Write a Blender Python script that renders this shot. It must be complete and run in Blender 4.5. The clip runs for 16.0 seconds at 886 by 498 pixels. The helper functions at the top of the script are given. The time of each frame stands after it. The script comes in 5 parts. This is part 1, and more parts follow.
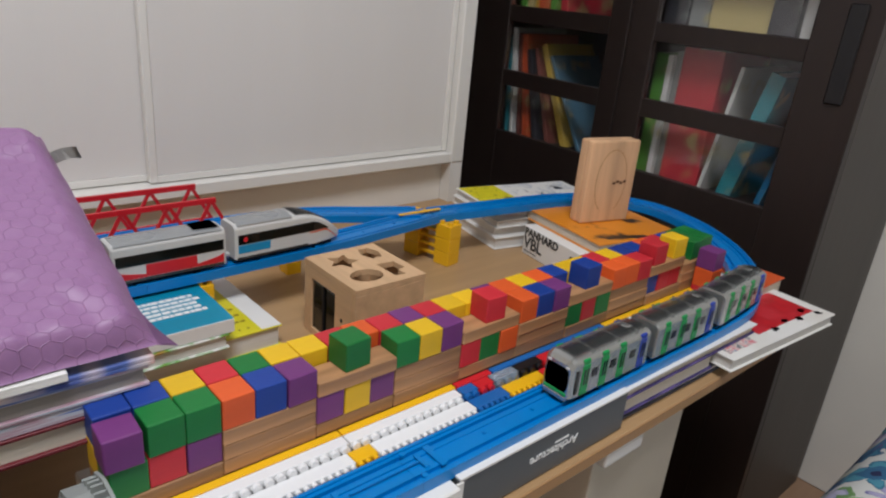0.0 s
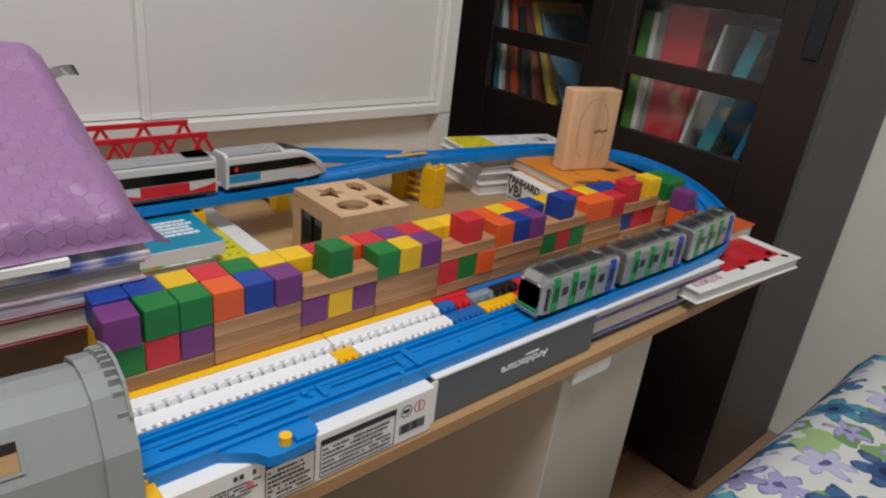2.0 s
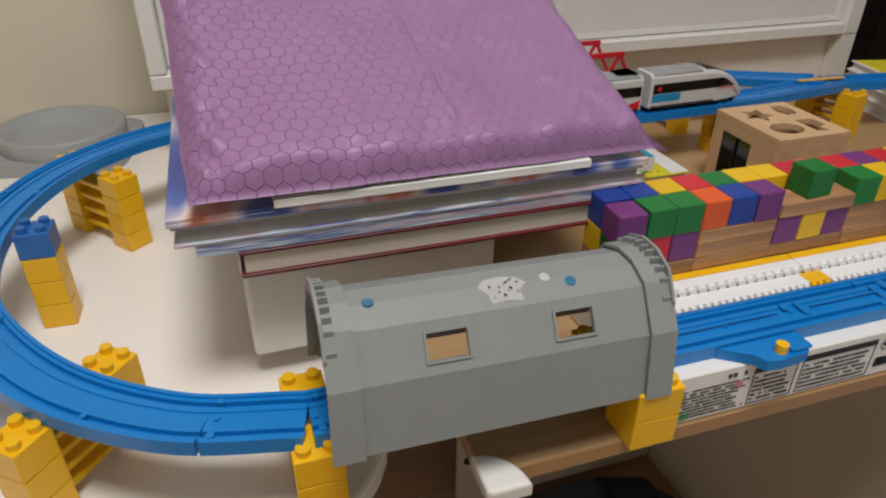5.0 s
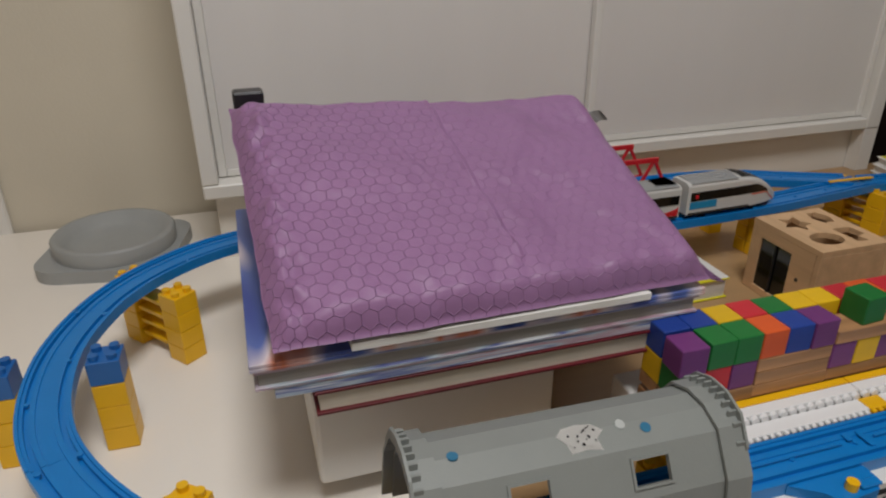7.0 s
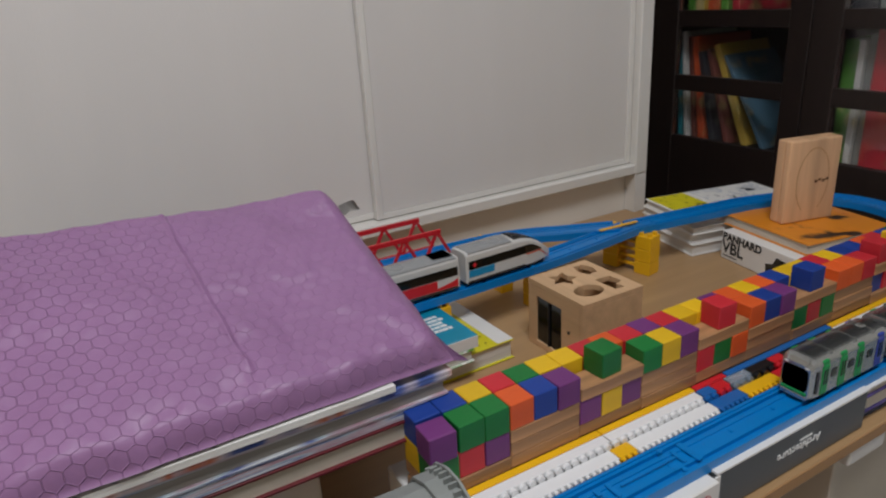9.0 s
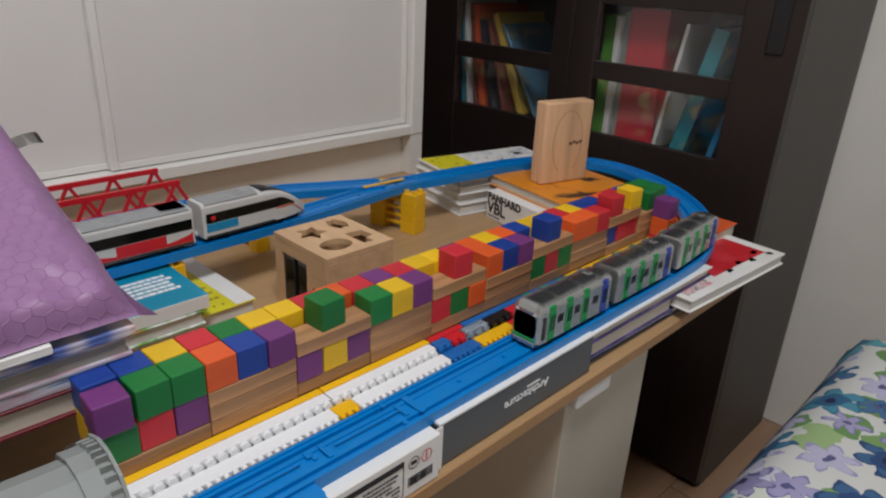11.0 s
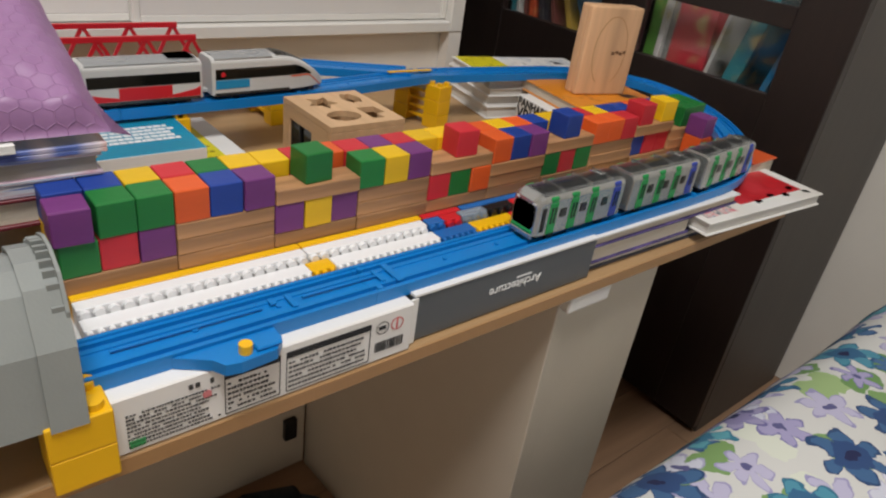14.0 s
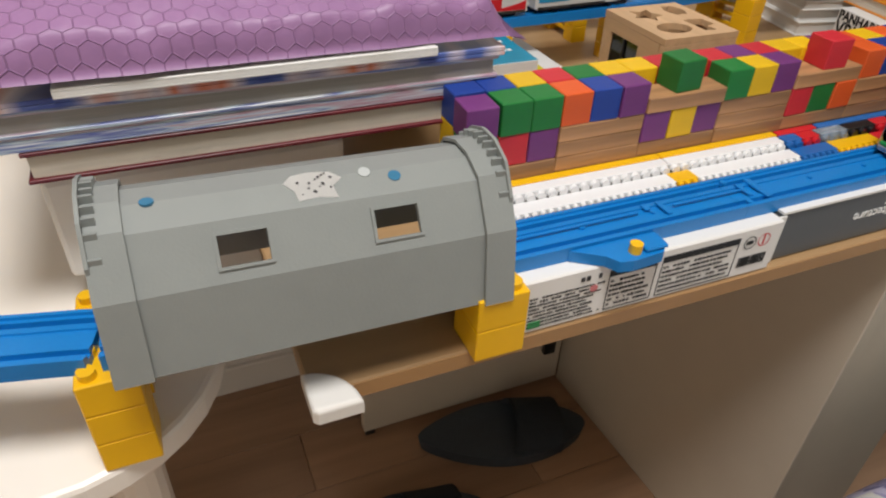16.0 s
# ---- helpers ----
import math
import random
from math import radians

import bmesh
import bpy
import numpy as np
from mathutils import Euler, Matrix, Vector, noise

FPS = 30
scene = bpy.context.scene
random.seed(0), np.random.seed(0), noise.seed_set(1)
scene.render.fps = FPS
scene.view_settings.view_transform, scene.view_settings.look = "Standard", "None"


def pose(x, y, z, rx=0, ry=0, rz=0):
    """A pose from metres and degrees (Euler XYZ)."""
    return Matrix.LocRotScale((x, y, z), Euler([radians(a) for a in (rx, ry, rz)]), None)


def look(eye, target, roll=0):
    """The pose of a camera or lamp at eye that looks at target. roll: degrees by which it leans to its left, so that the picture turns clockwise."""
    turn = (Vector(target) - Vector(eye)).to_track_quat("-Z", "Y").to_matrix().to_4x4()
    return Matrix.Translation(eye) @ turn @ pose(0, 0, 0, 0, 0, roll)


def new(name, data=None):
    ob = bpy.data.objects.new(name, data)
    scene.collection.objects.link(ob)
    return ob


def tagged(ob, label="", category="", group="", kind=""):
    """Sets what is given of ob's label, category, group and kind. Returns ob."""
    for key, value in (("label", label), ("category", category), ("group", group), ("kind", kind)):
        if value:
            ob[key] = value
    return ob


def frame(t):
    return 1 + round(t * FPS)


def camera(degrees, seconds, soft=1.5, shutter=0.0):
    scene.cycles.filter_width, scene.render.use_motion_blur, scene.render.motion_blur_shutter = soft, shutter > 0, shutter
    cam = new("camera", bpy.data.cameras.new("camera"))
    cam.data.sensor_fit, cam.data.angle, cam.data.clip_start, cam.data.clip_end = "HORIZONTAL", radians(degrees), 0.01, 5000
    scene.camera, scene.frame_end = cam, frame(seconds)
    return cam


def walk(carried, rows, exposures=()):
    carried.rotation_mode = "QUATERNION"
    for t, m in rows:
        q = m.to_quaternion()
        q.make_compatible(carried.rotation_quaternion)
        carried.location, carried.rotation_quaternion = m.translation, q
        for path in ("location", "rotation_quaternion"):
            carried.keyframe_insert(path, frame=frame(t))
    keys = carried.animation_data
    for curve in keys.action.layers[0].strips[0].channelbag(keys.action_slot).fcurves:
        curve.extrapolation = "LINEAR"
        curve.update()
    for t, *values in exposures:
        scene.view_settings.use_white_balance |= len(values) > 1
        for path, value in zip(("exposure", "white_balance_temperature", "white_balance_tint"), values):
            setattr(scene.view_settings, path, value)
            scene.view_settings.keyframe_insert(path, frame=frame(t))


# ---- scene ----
cam = camera(66.5, 16.0, soft=2.2)
PATH = [
    (0, (0.036, 0.013, 0.94), (-1.333, 1.273, 0.207), 5.4),
    (0.5, (0.047, -0.01, 0.928), (-1.325, 1.214, 0.141), 4.5),
    (1, (0.071, -0.011, 0.926), (-1.259, 1.278, 0.172), 5.1),
    (1.5, (0.081, -0.006, 0.918), (-1.222, 1.3, 0.146), 5.7),
    (2, (0.084, -0.01, 0.909), (-1.242, 1.255, 0.108), 6.8),
    (2.5, (0.084, -0.017, 0.906), (-1.317, 1.122, 0.045), 5.5),
    (3, (0.083, -0.025, 0.901), (-1.363, 1.031, 0.01), 4.8),
    (3.5, (0.074, -0.06, 0.9), (-1.428, 0.862, -0.044), 2.5),
    (4, (0.063, -0.095, 0.898), (-1.484, 0.659, -0.12), 1.6),
    (4.5, (0.051, -0.135, 0.892), (-1.517, 0.509, -0.17), 2.4),
    (4.7, (0.045, -0.149, 0.893), (-1.545, 0.425, -0.176), 1.6),
    (6.8, (0.02, -0.212, 0.948), (-1.718, 0.291, 0.095), 0.2),
    (7, (0.015, -0.204, 0.954), (-1.71, 0.323, 0.09), -0.4),
    (7.5, (0.018, -0.186, 0.967), (-1.717, 0.394, 0.159), -2.5),
    (8, (0.025, -0.149, 0.98), (-1.676, 0.599, 0.239), -3.0),
    (8.5, (0.038, -0.122, 0.985), (-1.627, 0.739, 0.289), -2.5),
    (9, (0.044, -0.097, 0.981), (-1.589, 0.81, 0.267), -3.6),
    (9.5, (0.042, -0.078, 0.968), (-1.528, 0.928, 0.245), -1.3),
    (10, (0.049, -0.048, 0.958), (-1.448, 1.072, 0.247), -0.3),
    (10.2, (0.049, -0.039, 0.952), (-1.402, 1.138, 0.238), 0.5),
    (12.3, (0.085, 0.051, 0.911), (-1.049, 1.443, 0.031), 4.2),
    (12.5, (0.087, 0.057, 0.908), (-1.035, 1.443, 0.003), 4.3),
    (13, (0.088, 0.059, 0.886), (-1.027, 1.466, 0.003), 6.8),
    (13.5, (0.086, 0.045, 0.88), (-1.157, 1.271, -0.095), 7.5),
    (14, (0.083, 0.031, 0.874), (-1.203, 1.22, -0.091), 8.6),
    (14.5, (0.076, 0.018, 0.862), (-1.234, 1.129, -0.163), 9.8),
    (15, (0.061, -0.002, 0.855), (-1.271, 1.029, -0.224), 8.5),
    (15.5, (0.047, -0.043, 0.857), (-1.36, 0.862, -0.239), 6.5),
    (16, (0.038, -0.088, 0.853), (-1.439, 0.568, -0.325), 2.4),
]
walk(cam, [(t, look(eye, target, roll)) for t, eye, target, roll in PATH], [(0, -0.05, 6150, 11), (2, -0.07, 6250, 11), (4.5, -0.13, 6550, 11), (7, -0.6, 6600, 11), (9, -0.5, 6250, 11), (10, -0.36, 6200, 11), (12.5, -0.12, 6380, 11), (14, 0.02, 6600, 11), (15, 0.14, 6500, 11), (16, 0.14, 6650, 11)])

# ---------------- light ----------------
world = bpy.data.worlds.new("world")
scene.world = world
world.use_nodes = True
world.node_tree.nodes["Background"].inputs[0].default_value = (0.9, 0.85, 0.8, 1)
world.node_tree.nodes["Background"].inputs[1].default_value = 0.02
scene.view_settings.exposure = 0.0


def lamp(name, loc, target, size, power, color):
    data = bpy.data.lights.new(name, "AREA")
    data.shape, data.size, data.energy, data.color = "DISK", size, power, color
    ob = new(name, data)
    ob.matrix_world = look(loc, target)
    return ob


lamp("ceiling_lamp", (0.20, -0.1, 2.4), (0.19, -0.1, 0.0), 0.6, 34.5, (0.98, 0.985, 0.99))


# ---------------- materials ----------------
def lin(h):
    v = [int(h[i:i + 2], 16) / 255 for i in (0, 2, 4)]
    return tuple(c / 12.92 if c <= 0.04045 else ((c + 0.055) / 1.055) ** 2.4 for c in v)


MATS = {}


def mat(name, color, rough=0.5, metal=0.0, var=0.12, scale=30.0, bump=0.1, bump_scale=200.0, coat=0.0, stretch=(1, 1, 1), trans=0.0, piece=0.0):
    """A surface with colour variation at two scales, a fine relief and, with piece, a shade for each object."""
    if name in MATS:
        return MATS[name]
    m = bpy.data.materials.new(name)
    m.use_nodes = True
    nt = m.node_tree
    b = nt.nodes["Principled BSDF"]
    c = lin(color) if isinstance(color, str) else color
    tc = nt.nodes.new("ShaderNodeTexCoord")
    mp = nt.nodes.new("ShaderNodeMapping")
    mp.inputs["Scale"].default_value = stretch
    nt.links.new(tc.outputs["Object"], mp.inputs[0])
    n1 = nt.nodes.new("ShaderNodeTexNoise")
    n1.inputs["Scale"].default_value, n1.inputs["Detail"].default_value = scale, 4
    n2 = nt.nodes.new("ShaderNodeTexNoise")
    n2.inputs["Scale"].default_value, n2.inputs["Detail"].default_value = scale * 0.13, 2
    for n in (n1, n2):
        nt.links.new(mp.outputs[0], n.inputs["Vector"])
    add = nt.nodes.new("ShaderNodeMath")
    nt.links.new(n1.outputs["Fac"], add.inputs[0])
    nt.links.new(n2.outputs["Fac"], add.inputs[1])
    half = nt.nodes.new("ShaderNodeMath")
    half.operation, half.inputs[1].default_value = "MULTIPLY", 0.5
    nt.links.new(add.outputs[0], half.inputs[0])
    ramp = nt.nodes.new("ShaderNodeValToRGB")
    ramp.color_ramp.elements[0].position, ramp.color_ramp.elements[1].position = 0.3, 0.7
    ramp.color_ramp.elements[0].color = (*[x * (1 - var) for x in c], 1)
    ramp.color_ramp.elements[1].color = (*[min(1, x * (1 + var)) for x in c], 1)
    nt.links.new(half.outputs[0], ramp.inputs[0])
    out = ramp.outputs[0]
    if piece:
        info = nt.nodes.new("ShaderNodeObjectInfo")
        hsv = nt.nodes.new("ShaderNodeHueSaturation")
        mr = nt.nodes.new("ShaderNodeMapRange")
        mr.inputs[3].default_value, mr.inputs[4].default_value = 1 - piece, 1 + piece
        nt.links.new(info.outputs["Random"], mr.inputs[0])
        nt.links.new(mr.outputs[0], hsv.inputs["Value"])
        nt.links.new(out, hsv.inputs["Color"])
        out = hsv.outputs[0]
    nt.links.new(out, b.inputs["Base Color"])
    b.inputs["Roughness"].default_value, b.inputs["Metallic"].default_value = rough, metal
    b.inputs["Coat Weight"].default_value = coat
    b.inputs["Transmission Weight"].default_value = trans
    rr = nt.nodes.new("ShaderNodeMapRange")
    rr.inputs[3].default_value, rr.inputs[4].default_value = max(0.02, rough - 0.08), min(1, rough + 0.08)
    nt.links.new(n2.outputs["Fac"], rr.inputs[0])
    nt.links.new(rr.outputs[0], b.inputs["Roughness"])
    if bump:
        n3 = nt.nodes.new("ShaderNodeTexNoise")
        n3.inputs["Scale"].default_value, n3.inputs["Detail"].default_value = bump_scale, 3
        nt.links.new(mp.outputs[0], n3.inputs["Vector"])
        bp = nt.nodes.new("ShaderNodeBump")
        bp.inputs["Strength"].default_value, bp.inputs["Distance"].default_value = bump, 0.002
        nt.links.new(n3.outputs["Fac"], bp.inputs["Height"])
        nt.links.new(bp.outputs[0], b.inputs["Normal"])
    MATS[name] = m
    return m


def paint(name, color, rough=0.42, **k):
    return mat(name, color, rough, var=0.06, scale=60, bump=0.06, bump_scale=500, **k)


M_WALL = mat("wall_paint", "CFC6B4", 0.8, var=0.04, scale=8, bump=0.15, bump_scale=260)
M_WALLW = mat("white_wall_paint", "E2DDD4", 0.8, var=0.04, scale=8, bump=0.15, bump_scale=260)
M_CEIL = mat("ceiling_paint", "E4E0D8", 0.9, var=0.03, scale=5)
M_WHITE = mat("white_lacquer", "DFDCD6", 0.35, var=0.03, scale=20, bump=0.04, bump_scale=400)
M_PANEL = mat("door_panel_board", "DAD6D2", 0.55, var=0.03, scale=14, bump=0.10, bump_scale=600, stretch=(1, 1, 0.15))
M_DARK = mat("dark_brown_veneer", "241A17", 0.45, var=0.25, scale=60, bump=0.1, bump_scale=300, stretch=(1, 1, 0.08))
# Bookcase veneer with light painted in: greyer tone for the lit right side.
M_LITSIDE = mat("lit_side_veneer", "46423E", 0.5, var=0.12, scale=50, bump=0.1, stretch=(1, 1, 0.08))
M_DESK = mat("oak_laminate", "AE8C64", 0.38, var=0.16, scale=55, bump=0.06, bump_scale=300, stretch=(1, 0.06, 1))
M_EDGE = mat("oak_edge_band", "A27C52", 0.45, var=0.15, scale=60, stretch=(1, 0.08, 1))
M_CAB = mat("cream_melamine", "C9BFAE", 0.45, var=0.04, scale=15)
M_FLOOR = mat("floor_board_wood", "A8866A", 0.4, var=0.25, scale=40, bump=0.12, stretch=(1, 0.08, 1), piece=0.15)
M_TABLE = mat("cream_table_top", "EDE6DC", 0.3, var=0.02, scale=10, bump=0.02)
M_BLUE = mat("blue_track_plastic", "0678C2", 0.34, var=0.06, scale=40, bump=0.05, bump_scale=400)
M_YEL = mat("yellow_plastic", "E9B312", 0.35, var=0.05, scale=40, bump=0.05)
M_BLUEB = mat("blue_brick_plastic", "1C62A8", 0.35, var=0.05)
M_RED = mat("red_plastic", "C81F2A", 0.35, var=0.05)
M_WBRICK = mat("white_brick_plastic", "E6E6E6", 0.3, var=0.02, bump=0.02)
M_BLACK = mat("black_plastic", "17171A", 0.35, var=0.1)
M_CLEAR = mat("clear_brick_plastic", "BFD0E0", 0.1, var=0.02, bump=0.0, trans=0.7)
M_TUN = mat("grey_tunnel_plastic", "858986", 0.45, var=0.04, scale=60, bump=0.06, bump_scale=600)
M_CARD = mat("white_card", "E2E0DC", 0.55, var=0.03, scale=20, bump=0.05)
M_GREYCARD = mat("grey_card", "55585A", 0.45, var=0.05, scale=20, bump=0.05)
M_PAGES = mat("paper_pages", "D2C9B8", 0.85, var=0.15, scale=300, bump=0.3, bump_scale=900, stretch=(0.05, 0.05, 6))
M_PAGESW = mat("white_pages", "D9D6D0", 0.8, var=0.12, scale=300, bump=0.3, bump_scale=900, stretch=(0.05, 0.05, 6))
M_SILVER = mat("silver_paint", "B0B3B2", 0.22, metal=0.8, var=0.05, scale=80, bump=0.04)
M_ROOF = mat("silver_roof_paint", "585A5A", 0.25, metal=0.7, var=0.06, scale=80, bump=0.04)
M_EXROOF = mat("express_roof_paint", "A4A7A9", 0.28, metal=0.45, var=0.05, scale=80, bump=0.04)
M_BODYW = mat("train_white_plastic", "C8C7C4", 0.3, var=0.03)
M_GREEN = mat("train_green_paint", "0E8C45", 0.4, var=0.05)
M_NAVY = mat("train_blue_paint", "243C9C", 0.4, var=0.05)
M_GLASSY = mat("dark_window_plastic", "0D100F", 0.12, var=0.1, bump=0.0)
M_BEECH = mat("beech_wood", "CDA880", 0.5, var=0.24, scale=70, bump=0.08, bump_scale=300, stretch=(0.1, 1, 1))
M_PINE = mat("pine_wood", "CFA67F", 0.5, var=0.32, scale=60, bump=0.08, bump_scale=300, stretch=(1, 1, 0.1))
M_PLANK = mat("block_plank_wood", "AC8058", 0.5, var=0.5, scale=110, bump=0.2, bump_scale=350, stretch=(1, 0.09, 1), piece=0.16)
M_SLIP = mat("grey_rubber", "3C4650", 0.7, var=0.15, scale=120, bump=0.3, bump_scale=500)
M_TEXT = mat("black_print", "1A1A1A", 0.6, var=0.05, bump=0.0)
M_TEXTG = mat("grey_print", "363636", 0.6, var=0.3, scale=900, bump=0.0)
M_TEXTW = mat("white_print", "E8E8E6", 0.6, var=0.05, bump=0.0)
M_FANG = mat("grey_fan_plastic", "9A9C9B", 0.5, var=0.05)
CUBE = {k: mat("block_" + k, c, 0.5, var=0.10, scale=120, bump=0.10, bump_scale=420, stretch=(1, 0.3, 1), piece=0.10) for k, c in dict(
    red="C42833", green="14702F", blue="173A8C", yellow="E0B412", purple="6E3271", orange="DC5A22").items()}


def pattern_mat(name, palette, scale, rough=0.5, stretch=(1, 1, 1)):
    """A printed cover: cloudy patches in the colours of a palette."""
    m = bpy.data.materials.new(name)
    m.use_nodes = True
    nt = m.node_tree
    tc, mp = nt.nodes.new("ShaderNodeTexCoord"), nt.nodes.new("ShaderNodeMapping")
    mp.inputs["Scale"].default_value = stretch
    n = nt.nodes.new("ShaderNodeTexNoise")
    n.inputs["Scale"].default_value, n.inputs["Detail"].default_value = scale, 2
    r = nt.nodes.new("ShaderNodeValToRGB")
    el = r.color_ramp.elements
    el[0].position, el[1].position = 0.3, 0.7
    el[0].color, el[1].color = (*lin(palette[0]), 1), (*lin(palette[-1]), 1)
    for i, c in enumerate(palette[1:-1], 1):
        e = el.new(0.3 + 0.4 * i / (len(palette) - 1))
        e.color = (*lin(c), 1)
    nt.links.new(tc.outputs["Object"], mp.inputs[0])
    nt.links.new(mp.outputs[0], n.inputs["Vector"])
    nt.links.new(n.outputs["Fac"], r.inputs[0])
    b = nt.nodes["Principled BSDF"]
    nt.links.new(r.outputs[0], b.inputs["Base Color"])
    b.inputs["Roughness"].default_value = rough
    return m


def floral_mat():
    """Printed cotton: five-petalled flowers in blues and violets with green leaves on white."""
    m = bpy.data.materials.new("floral_cotton")
    m.use_nodes = True
    nt = m.node_tree
    N, L = nt.nodes.new, nt.links.new

    def math_node(op, a, b=None, c=None):
        n = N("ShaderNodeMath")
        n.operation = op
        for i, v in enumerate((a, b, c)):
            if v is None:
                continue
            if isinstance(v, (int, float)):
                n.inputs[i].default_value = v
            else:
                L(v, n.inputs[i])
        return n.outputs[0]

    tc = N("ShaderNodeTexCoord")
    warp = N("ShaderNodeTexNoise")
    warp.inputs["Scale"].default_value, warp.inputs["Detail"].default_value = 34.0, 3
    L(tc.outputs["Object"], warp.inputs["Vector"])
    wm = N("ShaderNodeVectorMath")
    wm.operation = "MULTIPLY_ADD"
    wm.inputs[1].default_value = (0.030, 0.030, 0.0)
    L(warp.outputs["Color"], wm.inputs[0])
    L(tc.outputs["Object"], wm.inputs[2])

    def flower(scale, offset, petals, size, inner):
        mp = N("ShaderNodeMapping")
        mp.inputs["Location"].default_value = offset
        mp.inputs["Scale"].default_value = (1, 1, 0.0)
        L(wm.outputs[0], mp.inputs[0])
        v = N("ShaderNodeTexVoronoi")
        v.voronoi_dimensions = "2D"
        v.inputs["Scale"].default_value, v.inputs["Randomness"].default_value = scale, 0.6
        L(mp.outputs[0], v.inputs["Vector"])
        sub = N("ShaderNodeVectorMath")
        sub.operation = "SUBTRACT"
        L(mp.outputs[0], sub.inputs[0])
        L(v.outputs["Position"], sub.inputs[1])
        sep = N("ShaderNodeSeparateXYZ")
        L(sub.outputs[0], sep.inputs[0])
        ang = math_node("ARCTAN2", sep.outputs[1], sep.outputs[0])
        sc = N("ShaderNodeSeparateColor")
        L(v.outputs["Color"], sc.inputs[0])
        ang = math_node("ADD", ang, math_node("MULTIPLY", sc.outputs[1], 6.28))
        wave = math_node("ABSOLUTE", math_node("COSINE", math_node("MULTIPLY", ang, petals / 2)))
        edge = math_node("MULTIPLY_ADD", wave, size * 0.6, size * 0.45)
        big = math_node("MULTIPLY_ADD", sc.outputs[2], 0.35, 0.75)
        edge = math_node("MULTIPLY", edge, big)
        rim = math_node("GREATER_THAN", v.outputs["Distance"], math_node("MULTIPLY", edge, 0.88))
        return math_node("LESS_THAN", v.outputs["Distance"], edge), sc.outputs[0], rim, math_node("LESS_THAN", v.outputs["Distance"], inner), math_node("MULTIPLY", v.outputs["Distance"], 2.0)

    def mix(fac, a, b):
        n = N("ShaderNodeMix")
        n.data_type = "RGBA"
        L(fac, n.inputs[0])
        for s, v in ((6, a), (7, b)):
            if isinstance(v, tuple):
                n.inputs[s].default_value = (*v, 1)
            else:
                L(v, n.inputs[s])
        return n.outputs[2]

    def ramp(fac, stops):
        r = N("ShaderNodeValToRGB")
        r.color_ramp.interpolation = "CONSTANT"
        el = r.color_ramp.elements
        el[0].position, el[0].color = 0.0, (*lin(stops[0]), 1)
        el[1].position, el[1].color = 1 / len(stops), (*lin(stops[1]), 1)
        for i, c in enumerate(stops[2:], 2):
            e = el.new(i / len(stops))
            e.color = (*lin(c), 1)
        L(fac, r.inputs[0])
        return r.outputs[0]

    col = None
    leaf, lc, _, _, _ = flower(13.0, (0.03, 0.05, 0), 2, 0.46, 0.0)
    col = mix(leaf, lin("D2D2CE"), ramp(lc, ["7C9E62", "9CB67E", "D8DCCE", "D2D2CE", "6C9258"]))
    small, sc1, rim1, c1, _ = flower(12.5, (0.31, 0.17, 0), 6, 0.42, 0.08)
    col = mix(small, col, mix(rim1, ramp(sc1, ["A59FC4", "BCB8D2", "4A6E98", "CDCFDC"]), ramp(sc1, ["7A76A6", "9C98BE", "35557F", "A9A8C6"])))
    big, sc2, rim2, c2, dist = flower(9.2, (0.0, 0.0, 0), 6, 0.46, 0.07)
    tone = ramp(sc2, ["3E7A98", "5FA4B2", "9C96BA", "40648E", "4E90A6", "AAA6C4"])
    dark = mix(math_node("LESS_THAN", dist, 0.40), tone, ramp(sc2, ["2C5680", "3A7694", "8C86AE", "2E4A78", "34648A", "9C98B8"]))
    dark = mix(rim2, dark, ramp(sc2, ["2E5A7C", "3C7C92", "6E6A9C", "2C4870", "35708A", "7E7AA8"]))
    col = mix(big, col, dark)
    col = mix(c1, col, lin("5A5A86"))
    col = mix(c2, col, lin("20264E"))
    b = nt.nodes["Principled BSDF"]
    L(col, b.inputs["Base Color"])
    b.inputs["Roughness"].default_value = 0.9
    fine = N("ShaderNodeTexNoise")
    fine.inputs["Scale"].default_value = 900.0
    L(tc.outputs["Object"], fine.inputs["Vector"])
    bp = N("ShaderNodeBump")
    bp.inputs["Strength"].default_value, bp.inputs["Distance"].default_value = 0.2, 0.001
    L(fine.outputs["Fac"], bp.inputs["Height"])
    L(bp.outputs[0], b.inputs["Normal"])
    return m


